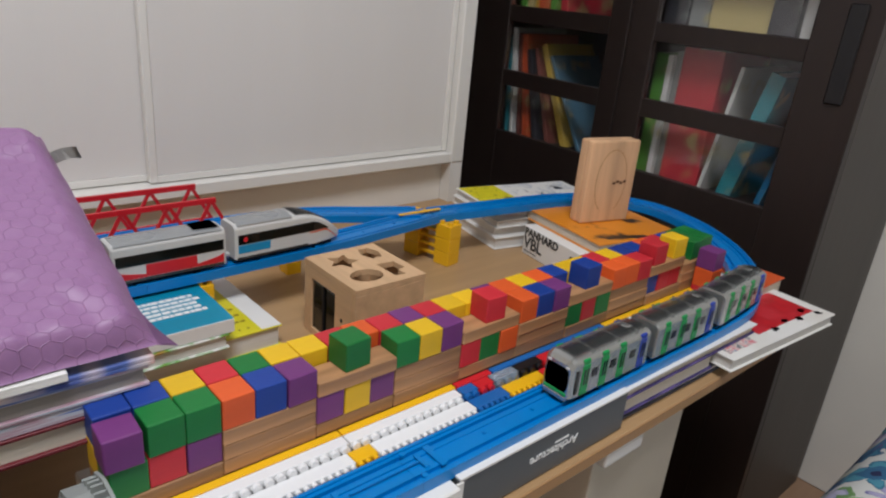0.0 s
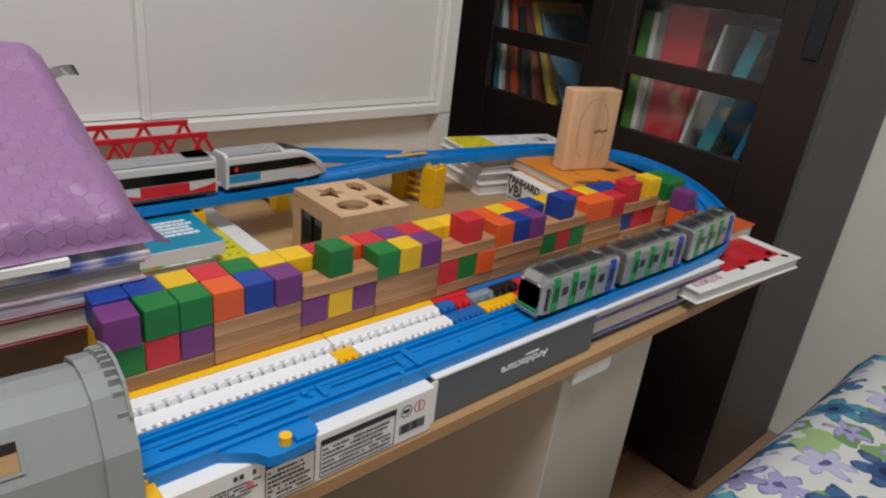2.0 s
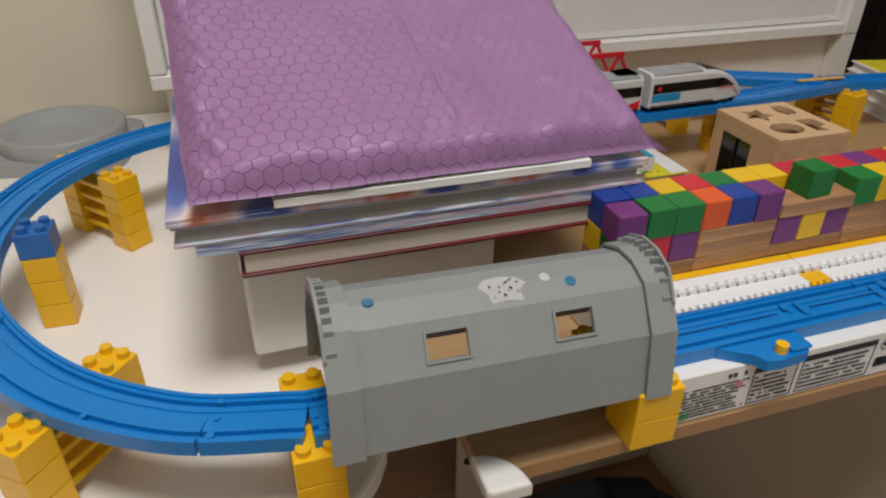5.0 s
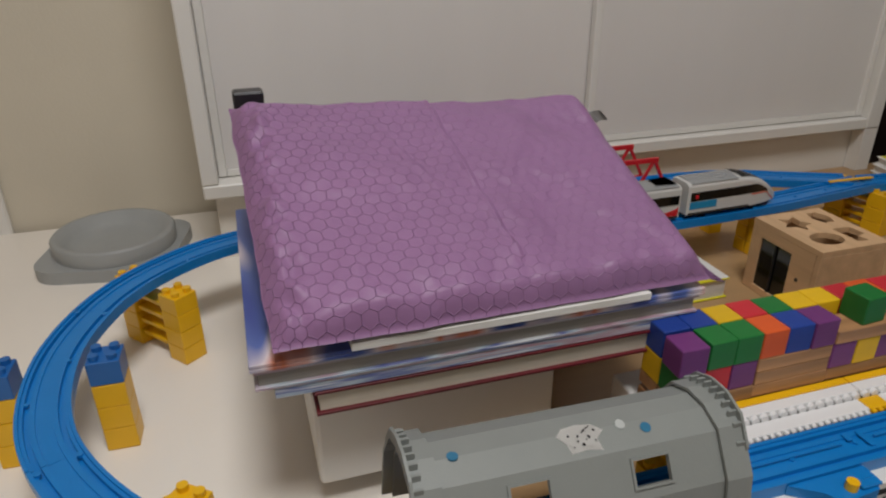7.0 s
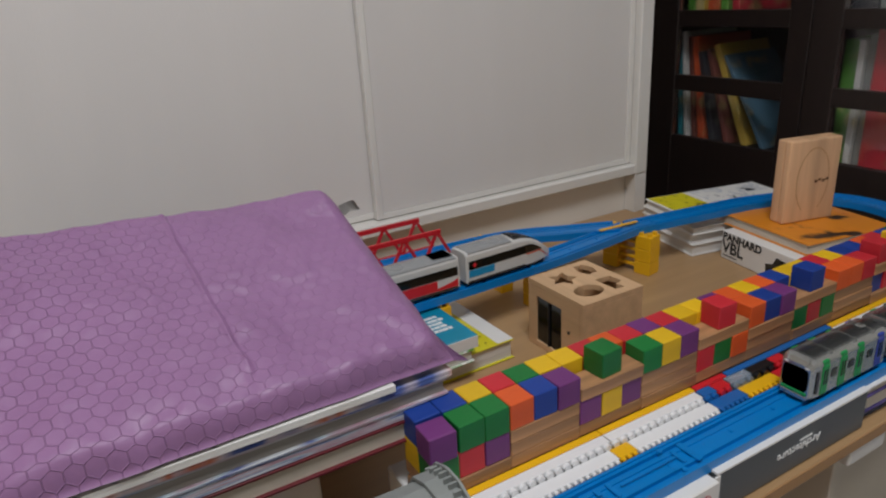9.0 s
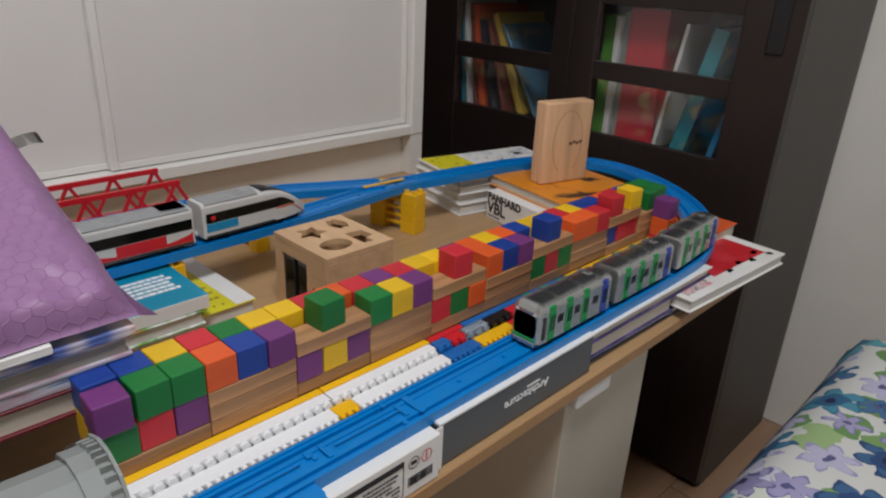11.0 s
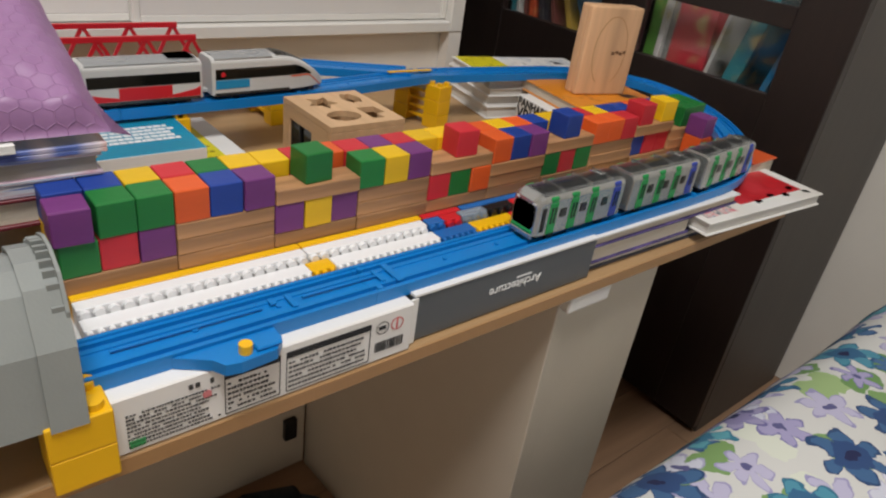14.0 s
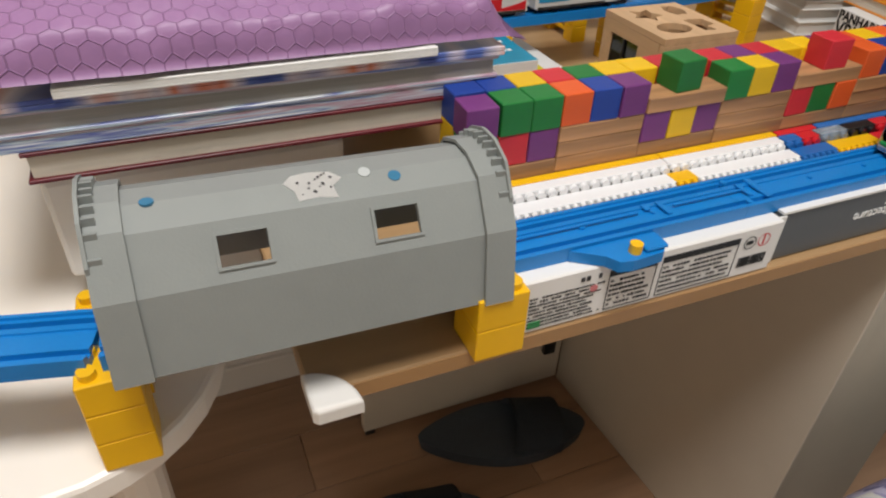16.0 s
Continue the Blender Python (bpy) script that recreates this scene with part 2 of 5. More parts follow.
def quilt_mat():
    """Violet metallic film over bubble wrap: a hexagon relief that fades from strong to faint along the bag."""
    m = mat("violet_bubble_film", "926A94", 0.5, metal=0.0, var=0.08, scale=20, bump=0.0, coat=0.1)
    m.node_tree.nodes["Principled BSDF"].inputs["Coat Roughness"].default_value = 0.45
    nt = m.node_tree
    N, L = nt.nodes.new, nt.links.new
    tc = N("ShaderNodeTexCoord")

    def vec(op, a, b=None):
        n = N("ShaderNodeVectorMath")
        n.operation = op
        for i, v in enumerate((a, b)):
            if isinstance(v, tuple):
                n.inputs[i].default_value = v
            elif v is not None:
                L(v, n.inputs[i])
        return n.outputs["Value"] if op == "DOT_PRODUCT" else n.outputs[0]

    # Distance from the edges of hexagons 12 mm wide, taken from the nearer of two shifted grids of centres.
    step, half = (1.0, 1.7320508, 1.0), (0.5, 0.8660254, 0.0)
    p = vec("ADD", vec("MULTIPLY", tc.outputs["UV"], (82.0, 82.0, 0.0)), (10.0, 17.320508, 0.0))
    ga = vec("SUBTRACT", vec("MODULO", p, step), half)
    gb = vec("SUBTRACT", vec("MODULO", vec("SUBTRACT", p, half), step), half)
    near = N("ShaderNodeMath")
    near.operation = "LESS_THAN"
    L(vec("DOT_PRODUCT", gb, gb), near.inputs[0])
    L(vec("DOT_PRODUCT", ga, ga), near.inputs[1])
    pick = N("ShaderNodeMix")
    pick.data_type = "VECTOR"
    L(near.outputs[0], pick.inputs[0])
    L(ga, pick.inputs[4])
    L(gb, pick.inputs[5])
    g = vec("ABSOLUTE", pick.outputs[1])
    gx = vec("DOT_PRODUCT", g, (1.0, 0.0, 0.0))
    gs = vec("DOT_PRODUCT", g, (0.5, 0.8660254, 0.0))
    far = N("ShaderNodeMath")
    far.operation = "MAXIMUM"
    L(gx, far.inputs[0])
    L(gs, far.inputs[1])
    sm = N("ShaderNodeMapRange")
    sm.interpolation_type = "SMOOTHSTEP"
    sm.inputs[1].default_value, sm.inputs[2].default_value = 0.45, 0.5
    L(far.outputs[0], sm.inputs[0])
    crease = N("ShaderNodeTexNoise")
    crease.inputs["Scale"].default_value, crease.inputs["Detail"].default_value, crease.inputs["Distortion"].default_value = 22.0, 6, 1.6
    L(tc.outputs["UV"], crease.inputs["Vector"])
    sum_ = N("ShaderNodeMath")
    sum_.operation = "MULTIPLY_ADD"
    sep = N("ShaderNodeSeparateXYZ")
    L(tc.outputs["UV"], sep.inputs[0])
    fade = N("ShaderNodeMapRange")
    fade.inputs[1].default_value, fade.inputs[2].default_value, fade.inputs[3].default_value, fade.inputs[4].default_value = 0.02, 0.25, 1.0, 0.4
    L(sep.outputs[0], fade.inputs[0])
    L(fade.outputs[0], sum_.inputs[1])
    L(sm.outputs[0], sum_.inputs[0])
    L(crease.outputs["Fac"], sum_.inputs[2])
    bp = N("ShaderNodeBump")
    bp.inputs["Strength"].default_value, bp.inputs["Distance"].default_value = 0.8, 0.0011
    L(sum_.outputs[0], bp.inputs["Height"])
    L(bp.outputs[0], nt.nodes["Principled BSDF"].inputs["Normal"])
    return m


# ---------------- building helpers ----------------
BASE = {}


def thing(name, loc, label, category, group="", kind="", rz=0.0):
    ob = new(name)
    ob.empty_display_size = 0.02
    ob.matrix_world = pose(*loc, 0, 0, rz)
    BASE[ob] = Vector(loc)
    return tagged(ob, label, category, group, kind)


def mesh_of(name, bm, material, smooth=False):
    me = bpy.data.meshes.new(name)
    bm.to_mesh(me)
    bm.free()
    for mm in (material if isinstance(material, (list, tuple)) else [material]):
        me.materials.append(mm)
    if smooth:
        me.shade_smooth()
    return me


def part(name, bm, material, parent, label="", local=False, smooth=False):
    """One mesh under a thing or a part; the mesh is given in the world's axes unless local."""
    if not local:
        bmesh.ops.translate(bm, verts=bm.verts, vec=-BASE[parent])
    ob = new(name, mesh_of(name, bm, material, smooth))
    ob.parent = parent
    BASE[ob] = BASE[parent].copy()
    return tagged(ob, label)


def single(name, bm, material, label, category, kind="", group="", smooth=False):
    return tagged(new(name, mesh_of(name, bm, material, smooth)), label, category, group, kind)


def box(bm, x0, x1, y0, y1, z0, z1, bevel=0.0, seg=1, mi=0):
    r = bmesh.ops.create_cube(bm, size=1.0)
    vs = r["verts"]
    for v in vs:
        v.co = ((x0 + x1) / 2 + v.co.x * (x1 - x0), (y0 + y1) / 2 + v.co.y * (y1 - y0), (z0 + z1) / 2 + v.co.z * (z1 - z0))
    fs = {f for v in vs for f in v.link_faces}
    for f in fs:
        f.material_index = mi
    if bevel:
        es = list({e for v in vs for e in v.link_edges})
        bmesh.ops.bevel(bm, geom=es, offset=bevel, segments=seg, profile=0.5, affect="EDGES")
    return bm


def B(*a, **k):
    return box(bmesh.new(), *a, **k)


def cyl(bm, p, r, h, axis="z", seg=12, r2=None):
    rot = {"z": Matrix(), "x": Matrix.Rotation(radians(90), 4, "Y"), "y": Matrix.Rotation(radians(-90), 4, "X")}[axis]
    bmesh.ops.create_cone(bm, cap_ends=True, segments=seg, radius1=r, radius2=r if r2 is None else r2, depth=h, matrix=Matrix.Translation(p) @ rot)
    return bm


def sweep(bm, pts, profile, closed=False):
    """A profile of (across, up) pairs carried along level points, across being to the right of the way."""
    rings = []
    for i, p in enumerate(pts):
        a, b = pts[max(0, i - 1)], pts[min(len(pts) - 1, i + 1)]
        d = (b - a)
        d.z = 0
        d.normalize()
        side = Vector((d.y, -d.x, 0))
        rings.append([bm.verts.new(p + side * u + Vector((0, 0, w))) for u, w in profile])
    n = len(profile)
    for r0, r1 in zip(rings, rings[1:]):
        for j in range(n):
            bm.faces.new((r0[j], r0[(j + 1) % n], r1[(j + 1) % n], r1[j]))
    bm.faces.new(rings[0][::-1])
    bm.faces.new(rings[-1])
    bmesh.ops.recalc_face_normals(bm, faces=bm.faces)
    return bm


def spline(ctrl, step=0.012):
    """Points at even steps on a smooth curve through the control points."""
    c = [Vector(p) for p in ctrl]
    c = [2 * c[0] - c[1]] + c + [2 * c[-1] - c[-2]]
    out = []
    for p0, p1, p2, p3 in zip(c, c[1:], c[2:], c[3:]):
        n = max(2, int((p2 - p1).length / step))
        for i in range(n):
            t = i / n
            out.append(0.5 * (2 * p1 + (p2 - p0) * t + (2 * p0 - 5 * p1 + 4 * p2 - p3) * t * t + (3 * p1 - p0 - 3 * p2 + p3) * t ** 3))
    out.append(c[-2])
    return out


def bars(bm, rows, x, y0, y1, z0, z1, seed=0, fill=0.8, proud=0.0006):
    """Rows of short printed bars on a face that looks along +x."""
    rnd = random.Random(seed)
    pitch = (z1 - z0) / rows
    for i in range(rows):
        zc = z1 - (i + 0.5) * pitch
        y = y0
        end = y1 - (y1 - y0) * rnd.uniform(0, 0.25)
        while y < end:
            w = rnd.uniform(0.35, 0.85) * pitch
            tall = pitch * fill / 2 * rnd.uniform(0.45, 0.8)
            box(bm, x, x + proud, y, min(y + w * 0.66, y1), zc - tall, zc + tall)
            y += w * (2.2 if rnd.random() < 0.1 else 1)
    return bm


def writing(name, text, size, m, material, parent, label="", depth=0.0003):
    cu = bpy.data.curves.new(name, "FONT")
    cu.body, cu.size, cu.extrude = text, size, depth
    tmp = bpy.data.objects.new(name, cu)
    me = bpy.data.meshes.new_from_object(tmp)
    me.materials.clear()
    me.materials.append(material)
    bpy.data.objects.remove(tmp)
    me.transform(m)
    me.transform(Matrix.Translation(-BASE[parent]))
    ob = new(name, me)
    ob.parent = parent
    BASE[ob] = BASE[parent].copy()
    return tagged(ob, label)


FL, DK, TB = -0.112, 0.538, 0.515     # heights of floor, desk top and side table

# ---------------- the room ----------------
floor = single("floor", B(-2.2, 1.7, -2.0, 1.75, FL - 0.1, FL - 0.004), M_FLOOR, "brown wooden plank floor", "floor", "structure")
single("ceiling", B(-2.2, 1.7, -2.0, 1.75, 2.6, 2.7), M_CEIL, "plain white ceiling", "ceiling", "structure")
single("wall_west", B(-1.24, -1.14, -1.9, 0.906, FL, 2.6), M_WALL, "plain cream painted wall behind the desk", "wall", "structure")
single("wall_alcove", B(-1.66, -1.56, 0.80, 1.75, FL, 2.6), M_WALL, "plain cream painted wall of the bookcase alcove", "wall", "structure")
single("wall_alcove_side", B(-1.56, -1.2405, 0.80, 0.906, FL, 2.6), M_WALL, "plain cream painted side wall of the alcove", "wall", "structure")
single("wall_north", B(-1.56, 1.6, 1.62, 1.72, FL, 2.6), M_WALLW, "unseen white wall placed to bounce light behind the bed", "wall", "structure")
# Unseen east and south walls, set close in to bounce lamp light back.
single("wall_east", B(1.5, 1.6, -1.8, 1.72, FL, 2.6), M_WALLW, "unseen white wall placed to bounce light", "wall", "structure")
single("wall_south", B(-1.24, 1.6, -1.9, -1.8, FL, 2.6), M_WALLW, "unseen white wall placed to bounce light", "wall", "structure")
single("wall_west_lower", B(-1.138, -0.93, -0.25, 0.905, FL, 0.612), M_WALLW, "plain pale wall under the cabinet behind the desk", "wall", "structure")
single("trim", B(-1.1395, -1.127, -0.612, -0.572, FL, 2.2, bevel=0.003), M_WHITE, "white vertical door trim on the cream wall", "trim", "structure")
single("door_1", B(-1.1395, -1.132, -1.4, -0.613, FL, 2.15), mat("pale_door_wood", "B9A27E", 0.5, var=0.1, scale=40, stretch=(1, 1, 0.1)), "pale wooden door leaf, shut", "door", "structure")
bm = B(-0.9295, -0.886, -0.25, 0.905, FL, FL + 0.062, bevel=0.002)
box(bm, -0.9295, -0.893, -0.25, 0.905, FL + 0.0622, FL + 0.088, bevel=0.002)
box(bm, -0.9295, -0.902, -0.25, 0.905, FL + 0.0882, FL + 0.118, bevel=0.002)
single("baseboard", bm, M_WHITE, "white stepped baseboard along the wall", "baseboard", "structure")


def wall_cabinet():
    """White hanging cabinet with two sliding doors in a raised frame."""
    c = thing("wall_cabinet", (-1.0, 0.32, 0.60), "white wall cabinet with two shut sliding doors above the desk", "cabinet")
    part("carcass", B(-1.138, -0.945, -0.263, 0.905, 0.6135, 1.95), M_WHITE, c)
    part("bottom_rail", B(-0.944, -0.90, -0.263, 0.8738, 0.618, 0.6375, bevel=0.002), M_WHITE, c)
    part("stile", B(-0.944, -0.90, -0.263, -0.2415, 0.638, 1.95, bevel=0.002), M_WHITE, c)
    part("stile", B(-0.944, -0.90, 0.874, 0.905, 0.618, 1.95, bevel=0.002), M_WHITE, c)
    part("post", B(-0.9285, -0.902, 0.876, 0.905, DK + 0.0005, 0.6175), M_WHITE, c)
    for y0, y1, x in ((-0.241, 0.345, -0.932), (0.318, 0.873, -0.918)):
        d = part("sliding_door", B(x - 0.008, x, y0 + 0.012, y1 - 0.012, 0.6495, 1.93), M_PANEL, c, "matt greyish-white board")
        bm = bmesh.new()
        box(bm, x - 0.011, x + 0.003, y0, y0 + 0.0118, 0.639, 1.94, bevel=0.0015)
        box(bm, x - 0.011, x + 0.003, y1 - 0.0118, y1, 0.639, 1.94, bevel=0.0015)
        box(bm, x - 0.011, x + 0.002, y0 + 0.012, y1 - 0.012, 0.639, 0.649, bevel=0.001)
        part("door_frame", bm, M_WHITE, d)
    return c


wall_cabinet()


def book(name, x0, x1, y0, y1, z0, z1, cover, label, spine="y0", pages=None, t=0.0018, group="", rz=0.0, lean=0.0, category="book"):
    """A closed book lying flat or standing: two boards, a spine and a block of pages. spine: the side that is shut."""
    cx, cy = (x0 + x1) / 2, (y0 + y1) / 2
    o = thing(name, (cx, cy, z0), label, category, group)
    lo = [x0 - cx, x1 - cx, y0 - cy, y1 - cy, 0, z1 - z0]
    thin = min(range(3), key=lambda i: lo[2 * i + 1] - lo[2 * i])
    bm = bmesh.new()
    for s in (0, 1):
        q = list(lo)
        q[2 * thin + 1 - s] = q[2 * thin + s] + (t if s == 0 else -t)
        q[2 * thin], q[2 * thin + 1] = min(q[2 * thin:2 * thin + 2]), max(q[2 * thin:2 * thin + 2])
        box(bm, *q, bevel=0.0004)
    ax, s = "xyz".index(spine[0]), int(spine[1])
    q = list(lo)
    q[2 * ax + 1 - s] = q[2 * ax + s] + (t if s == 0 else -t)
    q[2 * ax], q[2 * ax + 1] = min(q[2 * ax:2 * ax + 2]), max(q[2 * ax:2 * ax + 2])
    q[2 * thin] += t
    q[2 * thin + 1] -= t
    box(bm, *q)
    part("cover", bm, cover, o, local=True)
    q = list(lo)
    q[2 * thin] += t * 1.05
    q[2 * thin + 1] -= t * 1.05
    for i in range(3):
        if i != thin:
            q[2 * i] += 0.003
            q[2 * i + 1] -= 0.003
    part("page_block", B(*q), pages or M_PAGESW, o, local=True)
    o.matrix_world = pose(cx, cy, z0, lean if thin == 1 else 0, lean if thin == 0 else 0, rz)
    return o


# ---------------- bookcase ----------------
def bookcase():
    y0 = 1.227
    c = thing("bookcase", (-0.78, 1.38, FL), "tall dark brown bookcase with two glazed doors, full of books", "bookcase")
    # The right panel takes the veneer whose colour has the light put in.
    for x0, x1, m in ((-1.52, -1.498, M_DARK), (-0.367, -0.345, M_LITSIDE)):
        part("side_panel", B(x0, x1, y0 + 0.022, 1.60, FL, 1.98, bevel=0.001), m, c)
    part("back_panel", B(-1.497, -0.368, 1.575, 1.60, FL, 1.98), M_DARK, c)
    part("top_panel", B(-1.52, -0.345, y0 + 0.022, 1.60, 1.981, 2.0), M_DARK, c)
    for z in (0.575, 0.875, 1.175, 1.475):
        part("shelf", B(-1.496, -0.369, 1.27, 1.574, z, z + 0.018), M_DARK, c)
    for x0, x1, a0, a1 in ((-1.52, -0.7985, -1.13, -0.846), (-0.7965, -0.345, -0.737, -0.448)):
        d = part("glazed_door", B(a0, a1, y0 + 0.001, y0 + 0.019, FL + 0.02, 0.612, bevel=0.001), M_DARK, c)
        part("door_stile", B(x0, a0 - 0.0002, y0, y0 + 0.02, FL + 0.02, 1.97, bevel=0.0015), M_DARK, d)
        part("door_stile", B(a1 + 0.0002, x1, y0, y0 + 0.02, FL + 0.02, 1.97, bevel=0.0015), M_DARK, d)
        for i in range(9):
            z = 0.722 + 0.1465 * i
            part("glazing_bar", B(a0, a1, y0 + 0.001, y0 + 0.019, z, z + 0.036, bevel=0.001), M_DARK, d)
        for i in range(8):
            z = 0.612 + 0.1465 * i if i else 0.612
            p = part("pane", B(a0, a1, y0 + 0.008, y0 + 0.011, z, z + 0.11), M_PANE, d, "clear glass")
            p.visible_shadow = False
    part("handle", B(-0.398, -0.370, y0 - 0.006, y0 - 0.0002, 0.81, 0.965, bevel=0.002), M_BLACK, c, "dark recessed pull")


M_PANE = mat("clear_pane", "FFFFFF", 0.03, var=0.0, bump=0.0, trans=1.0)
bookcase()

rnd = random.Random(4)
PAL = {"teal": "266E76", "white": "B4B2AC", "orange": "A84424", "dark": "2B2B30", "yellow": "B0923C", "pale": "48687A", "green": "4C8030", "red": "A02630",
       "grey": "747674", "blue": "24688E", "brown": "6A3A32", "sand": "A89866", "navy": "27406E"}
COV = {k: pattern_mat("cover_" + k, [v, v, v, PAL["sand"] if k != "dark" else PAL["grey"]], 16, 0.4) for k, v in PAL.items()}


def shelf_row(x, x_end, z, spec):
    for colour, w, h, lean in spec:
        if x + w > x_end:
            break
        shift = abs(math.sin(radians(lean))) * h * (0.85 if lean > 0 else 0.28)
        book("shelf_book", x + shift * (lean < 0), x + shift * (lean < 0) + w, 1.285 + rnd.uniform(0, 0.02), 1.48, z, z + h, COV[colour], colour + " picture book standing on the bookcase shelf", "y0", t=0.002, group="books on the shelves", lean=lean)
        x += w + shift + 0.003


ROW_A = [("teal", 0.010, 0.24, -4), ("white", 0.008, 0.26, -6), ("brown", 0.010, 0.25, -7), ("orange", 0.018, 0.25, -9), ("dark", 0.014, 0.22, -14), ("brown", 0.010, 0.23, -18), ("yellow", 0.016, 0.25, -24), ("pale", 0.008, 0.24, -31)]
ROW_B = [("green", 0.03, 0.25, 0), ("white", 0.012, 0.25, 0), ("grey", 0.014, 0.26, 0), ("red", 0.085, 0.27, 0), ("white", 0.008, 0.25, 8), ("teal", 0.03, 0.25, 12), ("blue", 0.012, 0.26, 12), ("brown", 0.03, 0.24, 8), ("sand", 0.012, 0.24, 4)]
for i, z in enumerate((0.5932, 0.8932, 1.1932)):
    shelf_row(-1.165, -0.82, z, ROW_A if i != 1 else [("green", 0.02, 0.2, 0), ("sand", 0.02, 0.22, 0), ("yellow", 0.02, 0.22, 0), ("orange", 0.03, 0.2, 0), ("green", 0.02, 0.2, 0), ("red", 0.02, 0.2, -5)])
    shelf_row(-0.765, -0.385, z, ROW_B if i != 1 else [("dark", 0.05, 0.2, 0), ("grey", 0.04, 0.22, 0), ("sand", 0.12, 0.2, 0), ("dark", 0.05, 0.2, 0), ("white", 0.02, 0.2, 0)])


# ---------------- desk and what stands under it ----------------
def desk():
    d = thing("desk", (-0.65, 0.45, FL), "long oak-laminate desk with a cream drawer unit and back panel", "desk")
    under = DK - 0.0135
    part("desktop", B(-0.929, -0.2465, -0.046, 0.96, under, DK, bevel=0.0015), M_DESK, d)
    part("edge_band", B(-0.2464, -0.245, -0.045, 0.96, under + 0.0005, DK - 0.0008), M_EDGE, d, "darker oak edge")
    x1, y0 = -0.2285, -0.0480
    out = [(x1 - 0.003, y0), (x1, y0 + 0.003)]
    out += [(x1 - 0.034 * math.sin(a), y0 + 0.031 * math.cos(a)) for a in [radians(9 * i) for i in range(11)]]
    bm = bmesh.new()
    f = bm.faces.new([bm.verts.new((x, y, DK - 0.0085)) for x, y in out])
    ex = bmesh.ops.extrude_face_region(bm, geom=[f])
    bmesh.ops.translate(bm, verts=[v for v in ex["geom"] if isinstance(v, bmesh.types.BMVert)], vec=(0, 0, 0.0115))
    bmesh.ops.recalc_face_normals(bm, faces=bm.faces)
    bmesh.ops.bevel(bm, geom=[e for e in bm.edges if e.verts[0].co.z > DK and e.verts[1].co.z > DK], offset=0.003, segments=3, profile=0.5, affect="EDGES")
    part("corner_guard", bm, M_WHITE, d, "soft white plastic corner guard")
    part("drawer_unit", B(-0.70, -0.266, 0.545, 0.703, FL, under - 0.0005, bevel=0.001), M_CAB, d)
    bm = B(-0.71, -0.262, 0.522, 0.5445, FL, under - 0.0005, bevel=0.001)
    bmesh.ops.rotate(bm, verts=bm.verts, cent=(-0.262, 0.522, 0), matrix=Matrix.Rotation(radians(3.6), 3, "Z"))
    part("side_panel", bm, M_CAB, d)
    part("back_panel", B(-0.722, -0.704, 0.107, 0.489, FL + 0.012, under - 0.0005, bevel=0.001), M_CAB, d)
    part("foot", B(-0.720, -0.706, 0.110, 0.127, FL, FL + 0.0118), M_BLACK, d)
    part("corner_bracket", B(-0.2615, -0.2475, 0.520, 0.585, 0.503, under - 0.0006, bevel=0.003, seg=2), M_WHITE, d, "white plastic bracket")
    part("cable_clip", B(-0.7038, -0.691, 0.446, 0.469, -0.022, 0.022, bevel=0.002), M_BLACK, d)
    bm = bmesh.new()
    cyl(bm, (-0.7035, 0.123, 0.008), 0.009, 0.003, axis="x", seg=18)
    part("screw_cap", bm, M_BLACK, d, "dark round cap")


desk()


def slipper(loc, rz):
    o = thing("slipper", loc, "dark grey rubber slipper with a broad strap, on the floor", "slipper", "pair of slippers", rz=rz)
    bm = bmesh.new()
    n = 40
    top, bot = [], []
    for i in range(n):
        a = 2 * math.pi * i / n
        u = math.cos(a)
        w = 0.052 + 0.006 * u - 0.010 * math.cos(2 * a)
        p = (0.148 * u, w * math.sin(a) * 1.02)
        top.append(bm.verts.new((p[0], p[1], 0.026)))
        bot.append(bm.verts.new((p[0] * 0.97, p[1] * 0.95, 0.0)))
    bm.faces.new(top)
    bm.faces.new(bot[::-1])
    for i in range(n):
        bm.faces.new((bot[i], bot[(i + 1) % n], top[(i + 1) % n], top[i]))
    part("sole", bm, M_SLIP, o, local=True)
    bm = bmesh.new()
    rows = []
    for i in range(9):
        x = 0.005 + 0.085 * i / 8
        ring = []
        for j in range(11):
            a = math.pi * j / 10
            ring.append(bm.verts.new((x + 0.01 * math.sin(a), 0.056 * math.cos(a), 0.018 + (0.052 - 0.012 * i / 8) * math.sin(a) ** 0.8)))
        rows.append(ring)
    for a, b in zip(rows, rows[1:]):
        for j in range(10):
            bm.faces.new((a[j], a[j + 1], b[j + 1], b[j]))
    bmesh.ops.solidify(bm, geom=bm.faces, thickness=0.004)
    part("strap", bm, M_SLIP, o, local=True, smooth=True)


slipper((-0.616, 0.33, FL), 76)
slipper((-0.50, 0.10, FL), 84)


